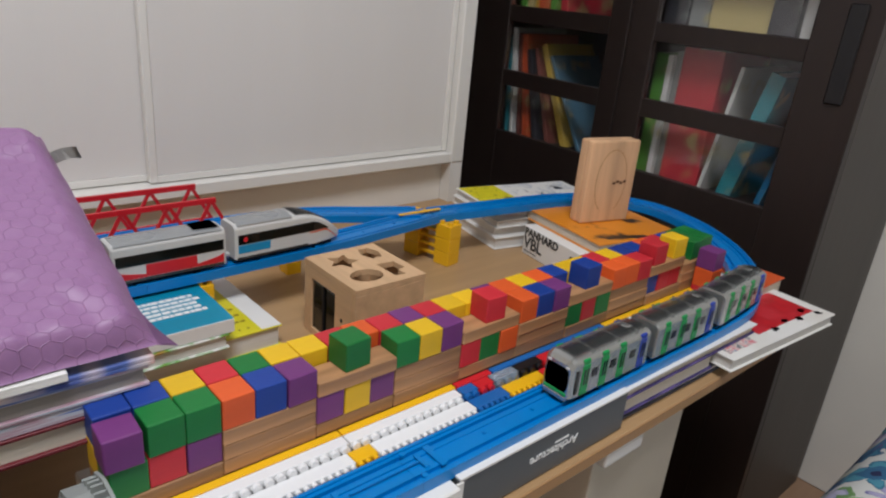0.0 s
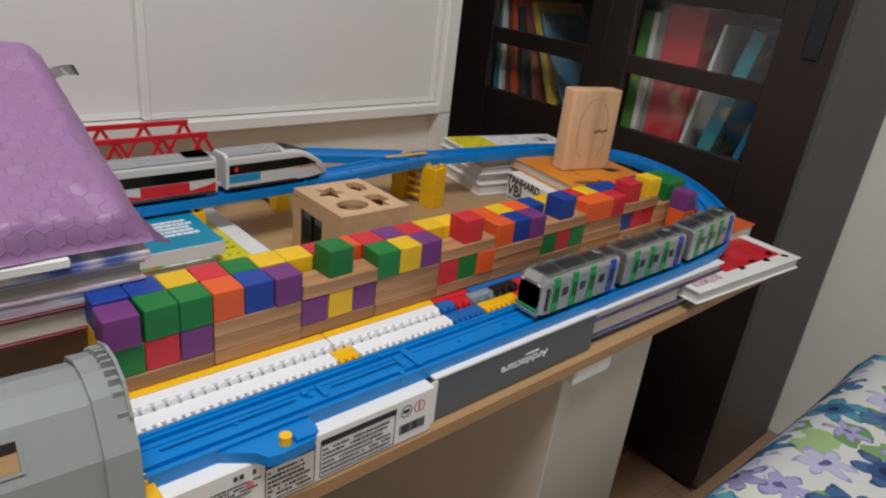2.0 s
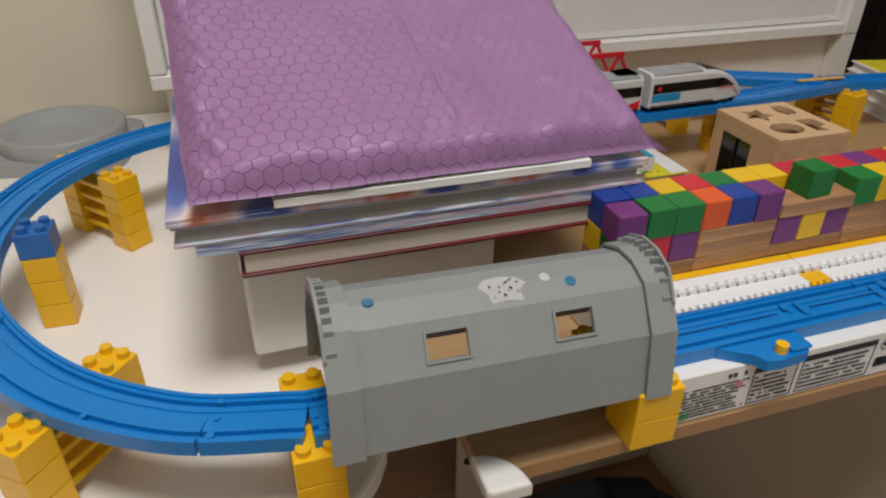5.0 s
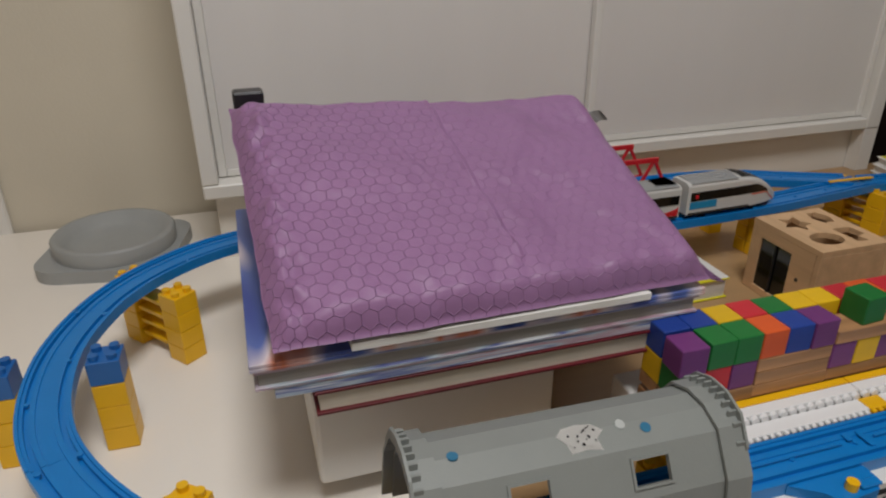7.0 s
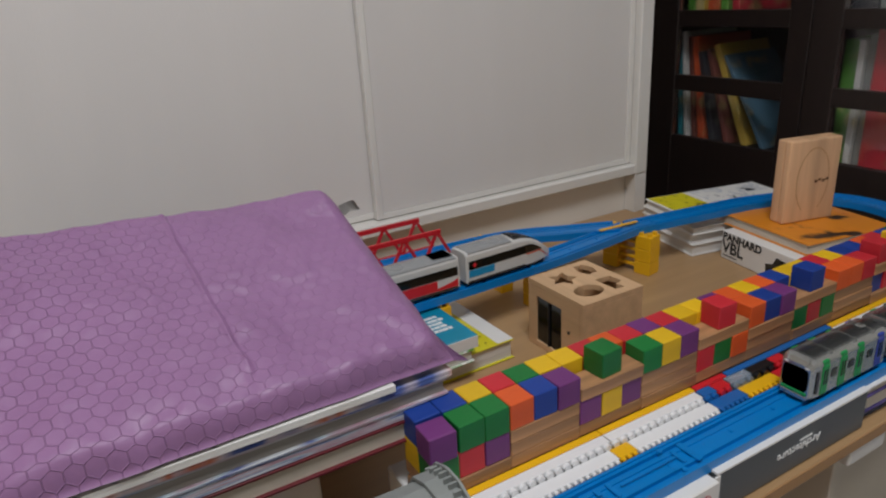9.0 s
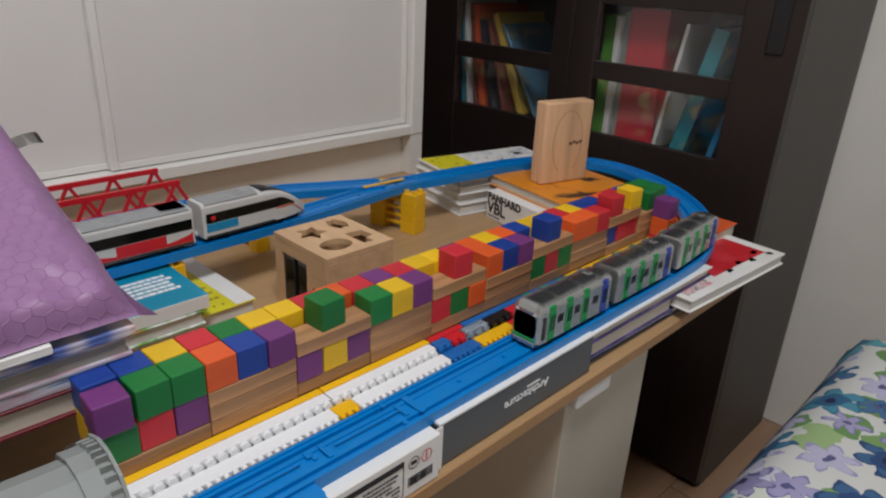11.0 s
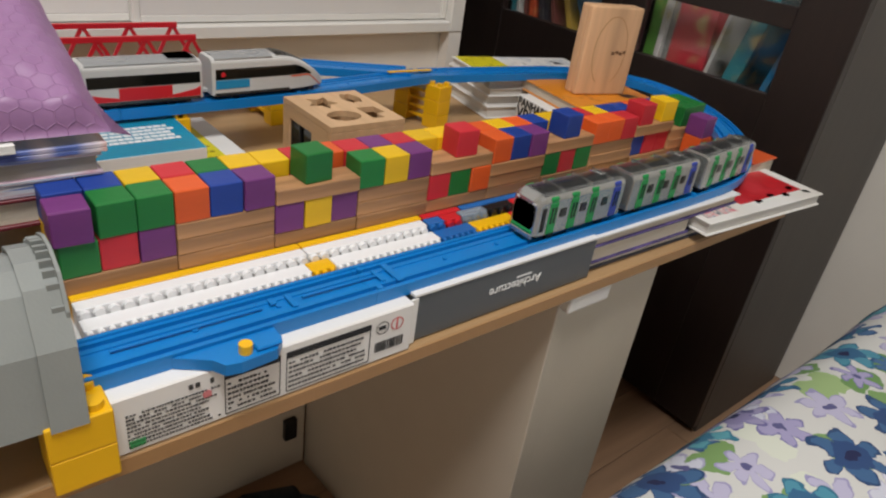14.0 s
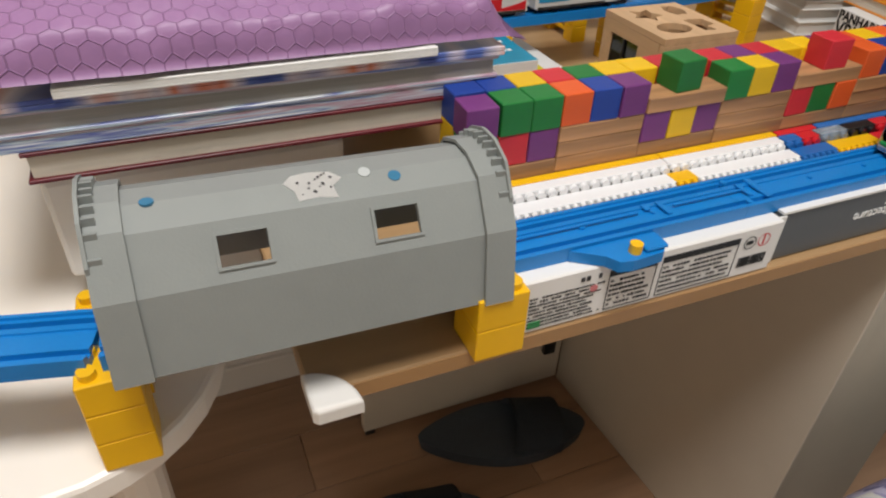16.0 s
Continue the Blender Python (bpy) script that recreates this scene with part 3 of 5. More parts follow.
# ---------------- side table at the left ----------------
def side_table():
    o = thing("side_table", (-0.62, -0.36, FL), "low cream table with a rounded corner and pale legs", "table")
    bm = bmesh.new()
    x0, x1, y0, y1 = -1.13, -0.243, -0.90, -0.088
    pts = []
    for cx, cy, a0, r in ((x1 - 0.11, y1 - 0.11, 0, 0.11), (x0 + 0.02, y1 - 0.02, 90, 0.02), (x0 + 0.05, y0 + 0.05, 180, 0.05), (x1 - 0.16, y0 + 0.16, 270, 0.16)):
        for i in range(9):
            a = radians(a0 + 90 * i / 8)
            pts.append((cx + r * math.cos(a), cy + r * math.sin(a)))
    vs = [bm.verts.new((x, y, TB - 0.022)) for x, y in pts]
    f = bm.faces.new(vs)
    ex = bmesh.ops.extrude_face_region(bm, geom=[f])
    bmesh.ops.translate(bm, verts=[v for v in ex["geom"] if isinstance(v, bmesh.types.BMVert)], vec=(0, 0, 0.022))
    bmesh.ops.recalc_face_normals(bm, faces=bm.faces)
    es = [e for e in bm.edges if abs(e.verts[0].co.z - e.verts[1].co.z) < 1e-6]
    bmesh.ops.bevel(bm, geom=es, offset=0.004, segments=2, profile=0.5, affect="EDGES")
    part("tabletop", bm, M_TABLE, o)
    for x, y in ((-0.34, -0.17), (-0.34, -0.8), (-0.98, -0.36), (-0.98, -0.82)):
        bm = bmesh.new()
        cyl(bm, (x, y, (FL + TB - 0.022) / 2), 0.016, TB - 0.0225 - FL, seg=16, r2=0.022)
        part("leg", bm, M_TABLE, o, smooth=False)


side_table()


def grey_dish():
    """A shallow grey plastic tray, square with round corners, with a broad round hollow in its top."""
    o = thing("plastic_dish", (-0.99, -0.40, TB), "shallow grey plastic dish with a round hollow on the side table", "dish", rz=-11)
    bm = B(-0.088, 0.088, -0.094, 0.094, 0, 0.018)
    es = [e for e in bm.edges if abs(e.verts[0].co.z - e.verts[1].co.z) > 0.01]
    bmesh.ops.bevel(bm, geom=es, offset=0.04, segments=7, profile=0.5, affect="EDGES")
    part("base_plate", bm, M_FANG, o, local=True)
    bm = bmesh.new()
    prof = [(0.083, 0.0182), (0.0845, 0.038), (0.081, 0.042), (0.075, 0.041), (0.067, 0.028), (0.050, 0.0215), (0.020, 0.0205), (0.0, 0.0203)]
    n = 48
    rings = [[bm.verts.new((r * math.cos(2 * math.pi * k / n), r * math.sin(2 * math.pi * k / n), z)) for k in range(n)] for r, z in prof[:-1]]
    for p, q in zip(rings, rings[1:]):
        for k in range(n):
            bm.faces.new((p[k], p[(k + 1) % n], q[(k + 1) % n], q[k]))
    bm.faces.new(rings[-1])
    bmesh.ops.recalc_face_normals(bm, faces=bm.faces)
    part("round_rim", bm, M_FANG, o, local=True, smooth=True)
    part("tag", B(-0.062, -0.038, -0.084, -0.070, 0.0182, 0.0188), M_YEL, o, "small yellow tag", local=True)


grey_dish()


# ---------------- bed ----------------
def bed():
    o = thing("bed", (0.4, 0.75, FL), "bed with a white sheet printed with blue and violet flowers", "bed")
    part("base", B(-0.10, 1.0, 0.30, 1.235, FL, 0.22, bevel=0.01), M_CAB, o)
    bm = bmesh.new()
    nx, ny = 56, 70
    x0, x1, y0, y1 = -0.155, 1.05, 0.28, 1.26
    g = {}
    for i in range(nx + 1):
        for j in range(ny + 1):
            u, v = i / nx, j / ny
            x, y = x0 + (x1 - x0) * u, y0 + (y1 - y0) * v
            edge = min(u * (x1 - x0), (1 - u) * (x1 - x0), v * (y1 - y0), (1 - v) * (y1 - y0))
            drop = 0.07 * math.exp(-edge / 0.022)
            z = 0.380 + 0.014 * max(0, v - 0.8) / 0.2 - drop + 0.006 * noise.noise((x * 7, y * 7, 0)) + 0.003 * noise.noise((x * 22, y * 22, 3))
            g[i, j] = bm.verts.new((x, y, z))
    for i in range(nx):
        for j in range(ny):
            bm.faces.new((g[i, j], g[i + 1, j], g[i + 1, j + 1], g[i, j + 1]))
    rim = [g[i, 0] for i in range(nx + 1)] + [g[nx, j] for j in range(1, ny + 1)] + [g[i, ny] for i in range(nx - 1, -1, -1)] + [g[0, j] for j in range(ny - 1, 0, -1)]
    low = []
    for k, v in enumerate(rim):
        low.append(bm.verts.new((v.co.x + 0.004 * math.sin(k * 0.9), v.co.y + 0.004 * math.cos(k * 0.7), 0.12)))
    for k in range(len(rim)):
        bm.faces.new((rim[k], low[k], low[(k + 1) % len(rim)], rim[(k + 1) % len(rim)]))
    bmesh.ops.recalc_face_normals(bm, faces=bm.faces)
    part("bed_sheet", bm, floral_mat(), o, "white sheet with blue and violet flowers", smooth=True)


bed()


# ---------------- boxes and books along the front of the desk ----------------
WT = 0.583


def printed_box():
    o = thing("toy_box", (-0.33, 0.204, DK), "white cardboard box with small black print on its side", "box")
    part("carton", B(-0.425, -0.247, 0.092, 0.316, DK + 0.0005, WT, bevel=0.0012), M_CARD, o)
    x = -0.2469
    z0, z1 = DK + 0.004, WT - 0.005
    bm = bmesh.new()
    bars(bm, 9, x, 0.102, 0.160, z0, z1 - 0.008, 1, 0.62)
    bars(bm, 1, x, 0.140, 0.158, z1 - 0.006, z1, 5)
    part("print", bm, M_TEXTG, o, "rows of small dark print")
    part("print_mark", B(x, x + 0.0006, 0.1025, 0.112, z0 + 0.0005, z0 + 0.0060), mat("green_print", "3E9A5C", 0.6, bump=0.0), o, "small green mark")
    part("print_mark", cyl(bmesh.new(), (x + 0.0002, 0.1515, z1 - 0.0130), 0.0030, 0.0008, "x", 18), mat("pale_red_print", "C8787A", 0.6, bump=0.0), o, "small round red mark")
    for a, b, s in ((0.163, 0.2025, 2), (0.207, 0.276, 3)):
        part("print_band", B(x, x + 0.0006, a, b, z1 - 0.0065, z1 - 0.0015), M_TEXT, o, "black band")
        bm = bmesh.new()
        bars(bm, 6, x, a + 0.002, b - 0.002, z0 + 0.002, z1 - 0.009, s, 0.6)
        part("print", bm, M_TEXTG, o)
        bm = bmesh.new()
        for q in ((a, a + 0.0005, z0, z1 - 0.0066), (b - 0.0005, b, z0, z1 - 0.0066), (a + 0.0006, b - 0.0006, z0, z0 + 0.0005)):
            box(bm, x, x + 0.0005, *q)
        part("print_frame", bm, M_TEXTG, o)
    bm = bmesh.new()
    rb = random.Random(8)
    y = 0.281
    while y < 0.306:
        w = rb.choice((0.0006, 0.001, 0.0014))
        box(bm, x, x + 0.0006, y, y + w, z0 + 0.006, z0 + 0.015)
        y += w + rb.choice((0.0007, 0.0011))
    part("print_bars", bm, M_TEXT, o)
    for yc, m in ((0.2865, M_TEXT), (0.300, M_RED)):
        ring = [Vector((0, 0.0058 * math.cos(a), 0.0058 * math.sin(a))) for a in [2 * math.pi * i / 24 for i in range(25)]]
        bm = bmesh.new()
        for p, q in zip(ring, ring[1:]):
            vs = [bm.verts.new(Vector((x + 0.0005, yc, z1 - 0.008)) + v) for v in (p, q, q * 0.86, p * 0.86)]
            bm.faces.new(vs)
        if m is M_RED:
            box(bm, x, x + 0.0005, yc - 0.0005, yc + 0.0005, z1 - 0.0125, z1 - 0.0035)
        else:
            box(bm, x, x + 0.0005, yc - 0.003, yc + 0.003, z1 - 0.0095, z1 - 0.0065)
        part("print_mark", bm, m, o)


printed_box()


def grey_box():
    o = thing("model_box", (-0.34, 0.43, DK), "dark grey cardboard box with white writing, lying upside down", "box")
    part("carton", B(-0.42, -0.2535, 0.320, 0.545, DK + 0.0005, WT, bevel=0.0012), M_GREYCARD, o)
    part("lid_edge", B(-0.42, -0.2525, 0.320, 0.545, WT + 0.0002, WT + 0.0022), M_CARD, o, "white edge")
    part("flap", B(-0.2534, -0.2518, 0.3165, 0.3235, DK + 0.001, WT - 0.001), M_CARD, o, "white bent flap")
    m = Matrix.Translation((-0.2532, 0.469, 0.5655)) @ Matrix(((0, 0, 1, 0), (-1, 0, 0, 0), (0, -1, 0, 0), (0, 0, 0, 1)))
    writing("lettering", "Architecture", 0.0126, m, M_TEXTW, o, "white word printed upside down")
    part("print", B(-0.2534, -0.2529, 0.436, 0.455, 0.5685, 0.5700), M_TEXTW, o)


grey_box()

C_WHITE = pattern_mat("cover_plain", ["E4E2DE", "E4E2DE", "D8D4CC"], 10, 0.4)
C_VIOLET = pattern_mat("cover_violet", ["4A3A78", "3C3468", "6A5A98"], 20, 0.4)
C_DUSK = pattern_mat("cover_dusk", ["3C4258", "4A5068", "30364A"], 20, 0.4)
book("picture_book", -0.43, -0.259, 0.553, 0.795, DK + 0.0005, 0.5492, C_DUSK, "thin picture book with a dusky blue cover", "x0", M_PAGESW, group="books under the track", rz=-1.5)
book("picture_book", -0.43, -0.256, 0.550, 0.724, 0.5494, 0.5700, C_VIOLET, "picture book with a violet cover lying on another book", "x0", M_PAGES, group="books under the track", rz=-1)
bt = book("picture_book", -0.43, -0.254, 0.549, 0.815, 0.5702, 0.5828, C_VIOLET, "picture book with a white upper cover and cream pages", "x0", M_PAGES, group="books under the track", rz=-0.6)
part("cover_sheet", B(-0.0875, 0.0885, -0.1332, 0.1332, 0.0110, 0.01285), M_CARD, bt, "white upper cover", local=True)
C_COMIC = pattern_mat("cover_comic", ["30508C", "DAD6CE", "C8506A", "DAD6CE", "2A3450", "DAD6CE", "B03A40"], 85, 0.35)
cb = book("comic_book", -0.334, -0.224, 0.728, 0.978, 0.5535, 0.5700, C_WHITE, "thick red and white comic book jutting over the desk edge", "x0", M_PAGESW, rz=-4)
part("cover_panel", B(-0.030, 0.034, -0.035, 0.105, 0.0162, 0.0166), pattern_mat("panel_red", ["C8242C", "B81E28", "C8303A"], 30, 0.35), cb, "red printed panel", local=True)
part("cover_picture", B(0.004, 0.044, -0.115, -0.055, 0.0162, 0.0166), C_COMIC, cb, "small coloured cartoon print", local=True)
rc = random.Random(21)
for cx, cy, col in ((0.036, 0.000, "30343C"), (0.030, 0.035, "7A8A2A"), (0.036, 0.062, "8A3A34"), (0.024, 0.090, "7A8A2A"), (0.040, 0.105, "2A6A3C")):
    bm = bmesh.new()
    ring = [bm.verts.new((cx + 0.0065 * rc.uniform(0.4, 1.0) * math.cos(a), cy + 0.010 * rc.uniform(0.4, 1.0) * math.sin(a), 0.0168)) for a in [2 * math.pi * i / 11 for i in range(11)]]
    bm.faces.new(ring)
    bmesh.ops.solidify(bm, geom=bm.faces, thickness=0.0003)
    part("cover_mark", bm, mat("mark_print", col, 0.4, var=0.4, scale=160), cb, local=True)
book("storage_book", -0.43, -0.300, 0.935, 1.0, DK + 0.0005, 0.585, pattern_mat("cover_orange", ["D2582A", "D2582A", "C24A22"], 12, 0.4), "thick book with an orange cover beside the track", "x0", M_PAGES)
book("white_book", -0.425, -0.318, 0.820, 0.932, DK + 0.0005, 0.5828, C_WHITE, "white book lying inside the curve of the track", "x0", M_PAGESW)


# ---------------- wall of wooden blocks ----------------
C = 0.025
XF, YB, ZB = -0.341, 0.095, 0.600
cube_mesh = {}


def cube_data(colour):
    if colour not in cube_mesh:
        cube_mesh[colour] = mesh_of("wooden_cube", B(-C / 2 + 0.0003, C / 2 - 0.0003, -C / 2 + 0.0003, C / 2 - 0.0003, 0, C, bevel=0.0011, seg=2), CUBE[colour])
    return cube_mesh[colour]


jr = random.Random(11)


def cube(colour, x, y, z, rz=None):
    o = new("wooden_cube", cube_data(colour))
    o.matrix_world = pose(x + jr.uniform(-0.0006, 0.0006), y, z, 0, 0, jr.uniform(-1.6, 1.6) if rz is None else rz)
    return tagged(o, colour + " painted wooden cube in the block wall", "toy block", "coloured wooden cubes")


plank_mesh = mesh_of("wooden_plank", B(-C / 2 + 0.0002, C / 2 - 0.0002, -1.5 * C + 0.0004, 1.5 * C - 0.0004, 0, C / 2, bevel=0.0009, seg=2), M_PLANK)


def plank(x, y, z):
    o = new("wooden_plank", plank_mesh)
    o.matrix_world = pose(x + jr.uniform(-0.0008, 0.0008), y, z, 0, 0, jr.uniform(-0.6, 0.6))
    return tagged(o, "plain natural wood plank in the block wall", "toy block", "natural wooden planks")


xf, xb = XF - C / 2, XF - 1.5 * C
G = 3 * C
LOW = {0: ("green", "red", "purple"), 2: ("purple", "yellow", "purple"), 4: ("red", "green", "orange"), 6: ("green", "red", "green"), 8: ("blue", "red", "red")}
TOP = {0: ("purple", "green", "green"), 1: ("orange", "blue", "purple"), 3: ("green", "yellow", "purple"), 5: ("orange", "blue", "purple"), 7: ("orange", "orange", "red")}
LONE = {2: [("green", 0.282)], 4: [("red", 0.437)], 6: [("blue", 0.583)], 8: [("red", 0.713), ("yellow", 0.757)]}
BACK = ["blue", "blue", "yellow", "red", "green", "yellow", "yellow", "red", "orange", "red", "purple", "red", "yellow", "yellow", "purple", "orange", "yellow", "orange",
        "blue", "yellow", "yellow", "red", "yellow", "blue", "blue", "orange", "red", "blue", "green", "green"]
for g in range(10):
    yc = YB + G * (g + 0.5)
    for x in (xf, xb):
        plank(x, yc, ZB - C / 2 - 0.004)
        plank(x, yc, ZB)
    if g in LOW:
        for i, k in enumerate(LOW[g]):
            cube(k, xf - (0.002 if g == 8 else 0), YB + G * g + C * (i + 0.5), ZB + C / 2)
    else:
        plank(xf, yc, ZB + C / 2)
        plank(xf, yc, ZB + C)
    if g in TOP:
        for i, k in enumerate(TOP[g]):
            cube(k, xf + (0.0025 if (g, i) == (0, 0) else 0), YB + G * g + C * (i + 0.5) - (0.002 if (g, i) == (0, 0) else 0), ZB + 1.5 * C)
    if g in LONE:
        plank(xf + 0.0008, yc, ZB + 1.5 * C)
        for k, y in LONE[g]:
            cube(k, xf - 0.001, y, ZB + 2 * C, jr.uniform(-4, 4))
    if g == 9:
        cube("green", xf - 0.004, YB + G * g + 0.035, ZB + 1.5 * C)
        cube("green", xf - 0.006, YB + G * g + 0.062, ZB + 1.5 * C)
for i, k in enumerate(BACK):
    y = YB + C * (i + 0.5)
    cube("yellow" if i == 0 else ("red", "green", "purple")[i % 3], xb, y, ZB + C / 2)
    cube(k, xb, y, ZB + 1.5 * C)
for i, k in enumerate(("red", "orange", "purple")):
    cube(k, XF + 0.0155, 0.806, 0.5832 + C * i, -3 + 2 * i)


# ---------------- interlocking bricks lying on their sides ----------------
def side_bricks(name, colour, material, x0, x1, y0, y1, z0, z1, stud, pitch, label):
    """A bar of interlocking bricks laid on its side, its studs looking along +x."""
    o = thing(name, ((x0 + x1) / 2, (y0 + y1) / 2, z0), label, "toy brick", "interlocking bricks beside the track")
    part("brick_body", B(x0, x1, y0, y1, z0, z1, bevel=0.0006), material, o)
    if stud:
        bm = bmesh.new()
        n = max(1, int((y1 - y0) / pitch))
        for i in range(n):
            cyl(bm, (x1 + 0.0015, y0 + (i + 0.5) * (y1 - y0) / n, z1 - stud - 0.0006), stud, 0.0036, "x", 12, stud * 0.93)
        part("studs", bm, material, o)
    return o


Z0 = WT + 0.0004
for y0, y1, m, c in ((0.097, 0.2625, M_YEL, "yellow"), (0.2635, 0.384, M_YEL, "yellow"), (0.386, 0.43, M_RED, "red"), (0.432, 0.606, M_BLUEB, "blue"), (0.608, 0.80, M_YEL, "yellow")):
    side_bricks("toy_brick", c, m, -0.3398, -0.3325, y0, y1, Z0, 0.6015, 0, 0, "smooth " + c + " plastic brick bar along the block wall")
for y0, y1, m, c in ((0.097, 0.2625, M_WBRICK, "white"), (0.2635, 0.382, M_WBRICK, "white"), (0.384, 0.402, M_BLUEB, "blue"), (0.403, 0.422, M_RED, "red"), (0.424, 0.455, M_CLEAR, "clear"),
                     (0.456, 0.490, M_BLACK, "black"), (0.491, 0.511, M_RED, "red"), (0.512, 0.604, M_BLACK, "black"), (0.606, 0.80, M_WBRICK, "white")):
    side_bricks("toy_brick", c, m, -0.3322, -0.3215, y0, y1, Z0, 0.6008, 0.0038, 0.0088, c + " plastic brick on its side with a row of round studs")
for y0, y1, m, c in ((0.097, 0.258, M_WBRICK, "white"), (0.2585, 0.279, M_YEL, "yellow"), (0.2795, 0.385, M_WBRICK, "white"), (0.386, 0.427, M_BLUEB, "blue"), (0.428, 0.478, M_YEL, "yellow"),
                     (0.479, 0.59, M_RED, "red"), (0.591, 0.628, M_BLUEB, "blue"), (0.629, 0.678, M_BLACK, "black"), (0.679, 0.74, M_WBRICK, "white"), (0.741, 0.785, M_RED, "red")):
    side_bricks("toy_brick", c, m, -0.3180, -0.3045, y0, y1, Z0, 0.5955, 0.0022, 0.0066, "low " + c + " plastic brick on its side beside the track")


# ---------------- toy railway ----------------
W = 0.0205
HALF = [(W, 0.0), (W, 0.0112), (W - 0.0028, 0.0112), (W - 0.0031, 0.0094), (0.0148, 0.0094), (0.0145, 0.0058), (0.0106, 0.0058), (0.0103, 0.0094), (0.0062, 0.0094), (0.0060, 0.0082)]
RAIL = HALF + [(-u, w) for u, w in HALF[::-1]]


def track(ctrl, label, group="railway track pieces", length=0.21):
    pts = spline(ctrl)
    acc, cur = 0.0, [pts[0]]
    pieces = []
    for a, b in zip(pts, pts[1:]):
        acc += (b - a).length
        cur.append(b)
        if acc > length:
            pieces.append(cur)
            cur, acc = [b], 0.0
    if len(cur) > 3:
        pieces.append(cur)
    elif pieces:
        pieces[-1] += cur[1:]
    for k, pc in enumerate(pieces):
        q = list(pc)
        d0 = (q[1] - q[0]).normalized() * 0.0004
        q[0] = q[0] + d0
        o = thing("track_piece", q[len(q) // 2], label, "toy track", group)
        bm = sweep(bmesh.new(), q, RAIL)
        part("rail", bm, M_BLUE, o)
        d = (q[1] - q[0]).normalized()
        s = Vector((d.y, -d.x, 0))
        for e in (-1, 1):
            part("peg", cyl(bmesh.new(), q[0] + d * 0.006 + s * e * (W - 0.006) + Vector((0, 0, 0.0096)), 0.0026, 0.003, seg=10), M_BLUE, o)
            part("peg", cyl(bmesh.new(), q[len(q) // 2] + d * e * 0.03 + Vector((0, 0, 0.0086)), 0.0022, 0.0022, seg=8), M_BLUE, o)


ZF, ZR = WT + 0.0002, 0.603
XT = -0.2795
track([(XT, -0.15, ZF), (XT, 0.0, ZF), (XT, 0.2, ZF), (XT, 0.4, ZF), (XT, 0.6, ZF), (XT, 0.74, ZF), (-0.286, 0.83, ZF + 0.002), (-0.322, 0.915, ZF + 0.006), (-0.385, 0.985, ZF + 0.010),
       (-0.47, 1.03, ZF + 0.015), (-0.555, 1.032, ZR), (-0.625, 0.99, ZR), (-0.66, 0.91, ZR), (-0.678, 0.80, ZR), (-0.698, 0.66, ZR)], "blue plastic toy train track piece with moulded grooves")
track([(-0.698, 0.658, ZR), (-0.684, 0.55, ZR), (-0.673, 0.44, ZR), (-0.668, 0.28, ZR), (-0.668, 0.10, ZR)], "blue plastic toy train track piece under the silver train")
track([(-0.708, 0.64, ZR + 0.0015), (-0.742, 0.565, ZR + 0.0015), (-0.775, 0.49, ZR + 0.0015), (-0.787, 0.40, ZR + 0.0015), (-0.79, 0.2, ZR + 0.0015), (-0.79, 0.0, ZR + 0.0015), (-0.787, -0.13, ZR), (-0.768, -0.235, ZR), (-0.722, -0.31, ZR - 0.001),
       (-0.655, -0.362, ZR - 0.003), (-0.56, -0.388, ZR - 0.006), (-0.455, -0.375, ZR - 0.01), (-0.36, -0.315, ZR - 0.014), (-0.302, -0.235, ZF + 0.002), (XT, -0.152, ZF)], "blue plastic toy train track piece on yellow piers")
sw = thing("switch_tongue", (-0.70, 0.655, ZR), "yellow plastic switch tongue on the forked track", "toy track")
bm = sweep(bmesh.new(), [Vector((-0.703, 0.60, ZR + 0.0125)), Vector((-0.699, 0.675, ZR + 0.0125))], [(-0.003, 0), (0.003, 0), (0.003, 0.0015), (-0.003, 0.0015)])
part("tongue", bm, M_YEL, sw)
st = thing("stop_lever", (-0.25, 0.178, WT), "blue plastic stop lever with a yellow knob beside the track", "toy track")
bm = bmesh.new()
pl = [(-0.2585, 0.135), (-0.245, 0.155), (-0.2365, 0.160), (-0.2345, 0.170), (-0.2365, 0.195), (-0.246, 0.203), (-0.2585, 0.203)]
f = bm.faces.new([bm.verts.new((x, y, WT + 0.0006)) for x, y in pl])
ex = bmesh.ops.extrude_face_region(bm, geom=[f])
bmesh.ops.translate(bm, verts=[v for v in ex["geom"] if isinstance(v, bmesh.types.BMVert)], vec=(0, 0, 0.0085))
bmesh.ops.recalc_face_normals(bm, faces=bm.faces)
part("lever_plate", bm, M_BLUE, st)
part("knob", cyl(bmesh.new(), (-0.243, 0.176, WT + 0.0125), 0.0045, 0.007, seg=16), M_YEL, st, "round yellow knob")
for y0, y1, x0, x1 in ((0.225, 0.229, -0.2885, -0.2715), (0.212, 0.217, -0.2885, -0.281), (0.105, 0.205, -0.2815, -0.2795), (0.236, 0.30, -0.2815, -0.2795), (0.300, 0.304, -0.2885, -0.2715), (0.312, 0.318, -0.292, -0.266)):
    part("moulding", B(x0, x1, y0, y1, WT + 0.0097, WT + 0.0112, bevel=0.0003), M_BLUE, st)
part("lever_arm", B(-0.246, -0.2385, 0.182, 0.200, WT + 0.0093, WT + 0.0125, bevel=0.001), M_BLUE, st)


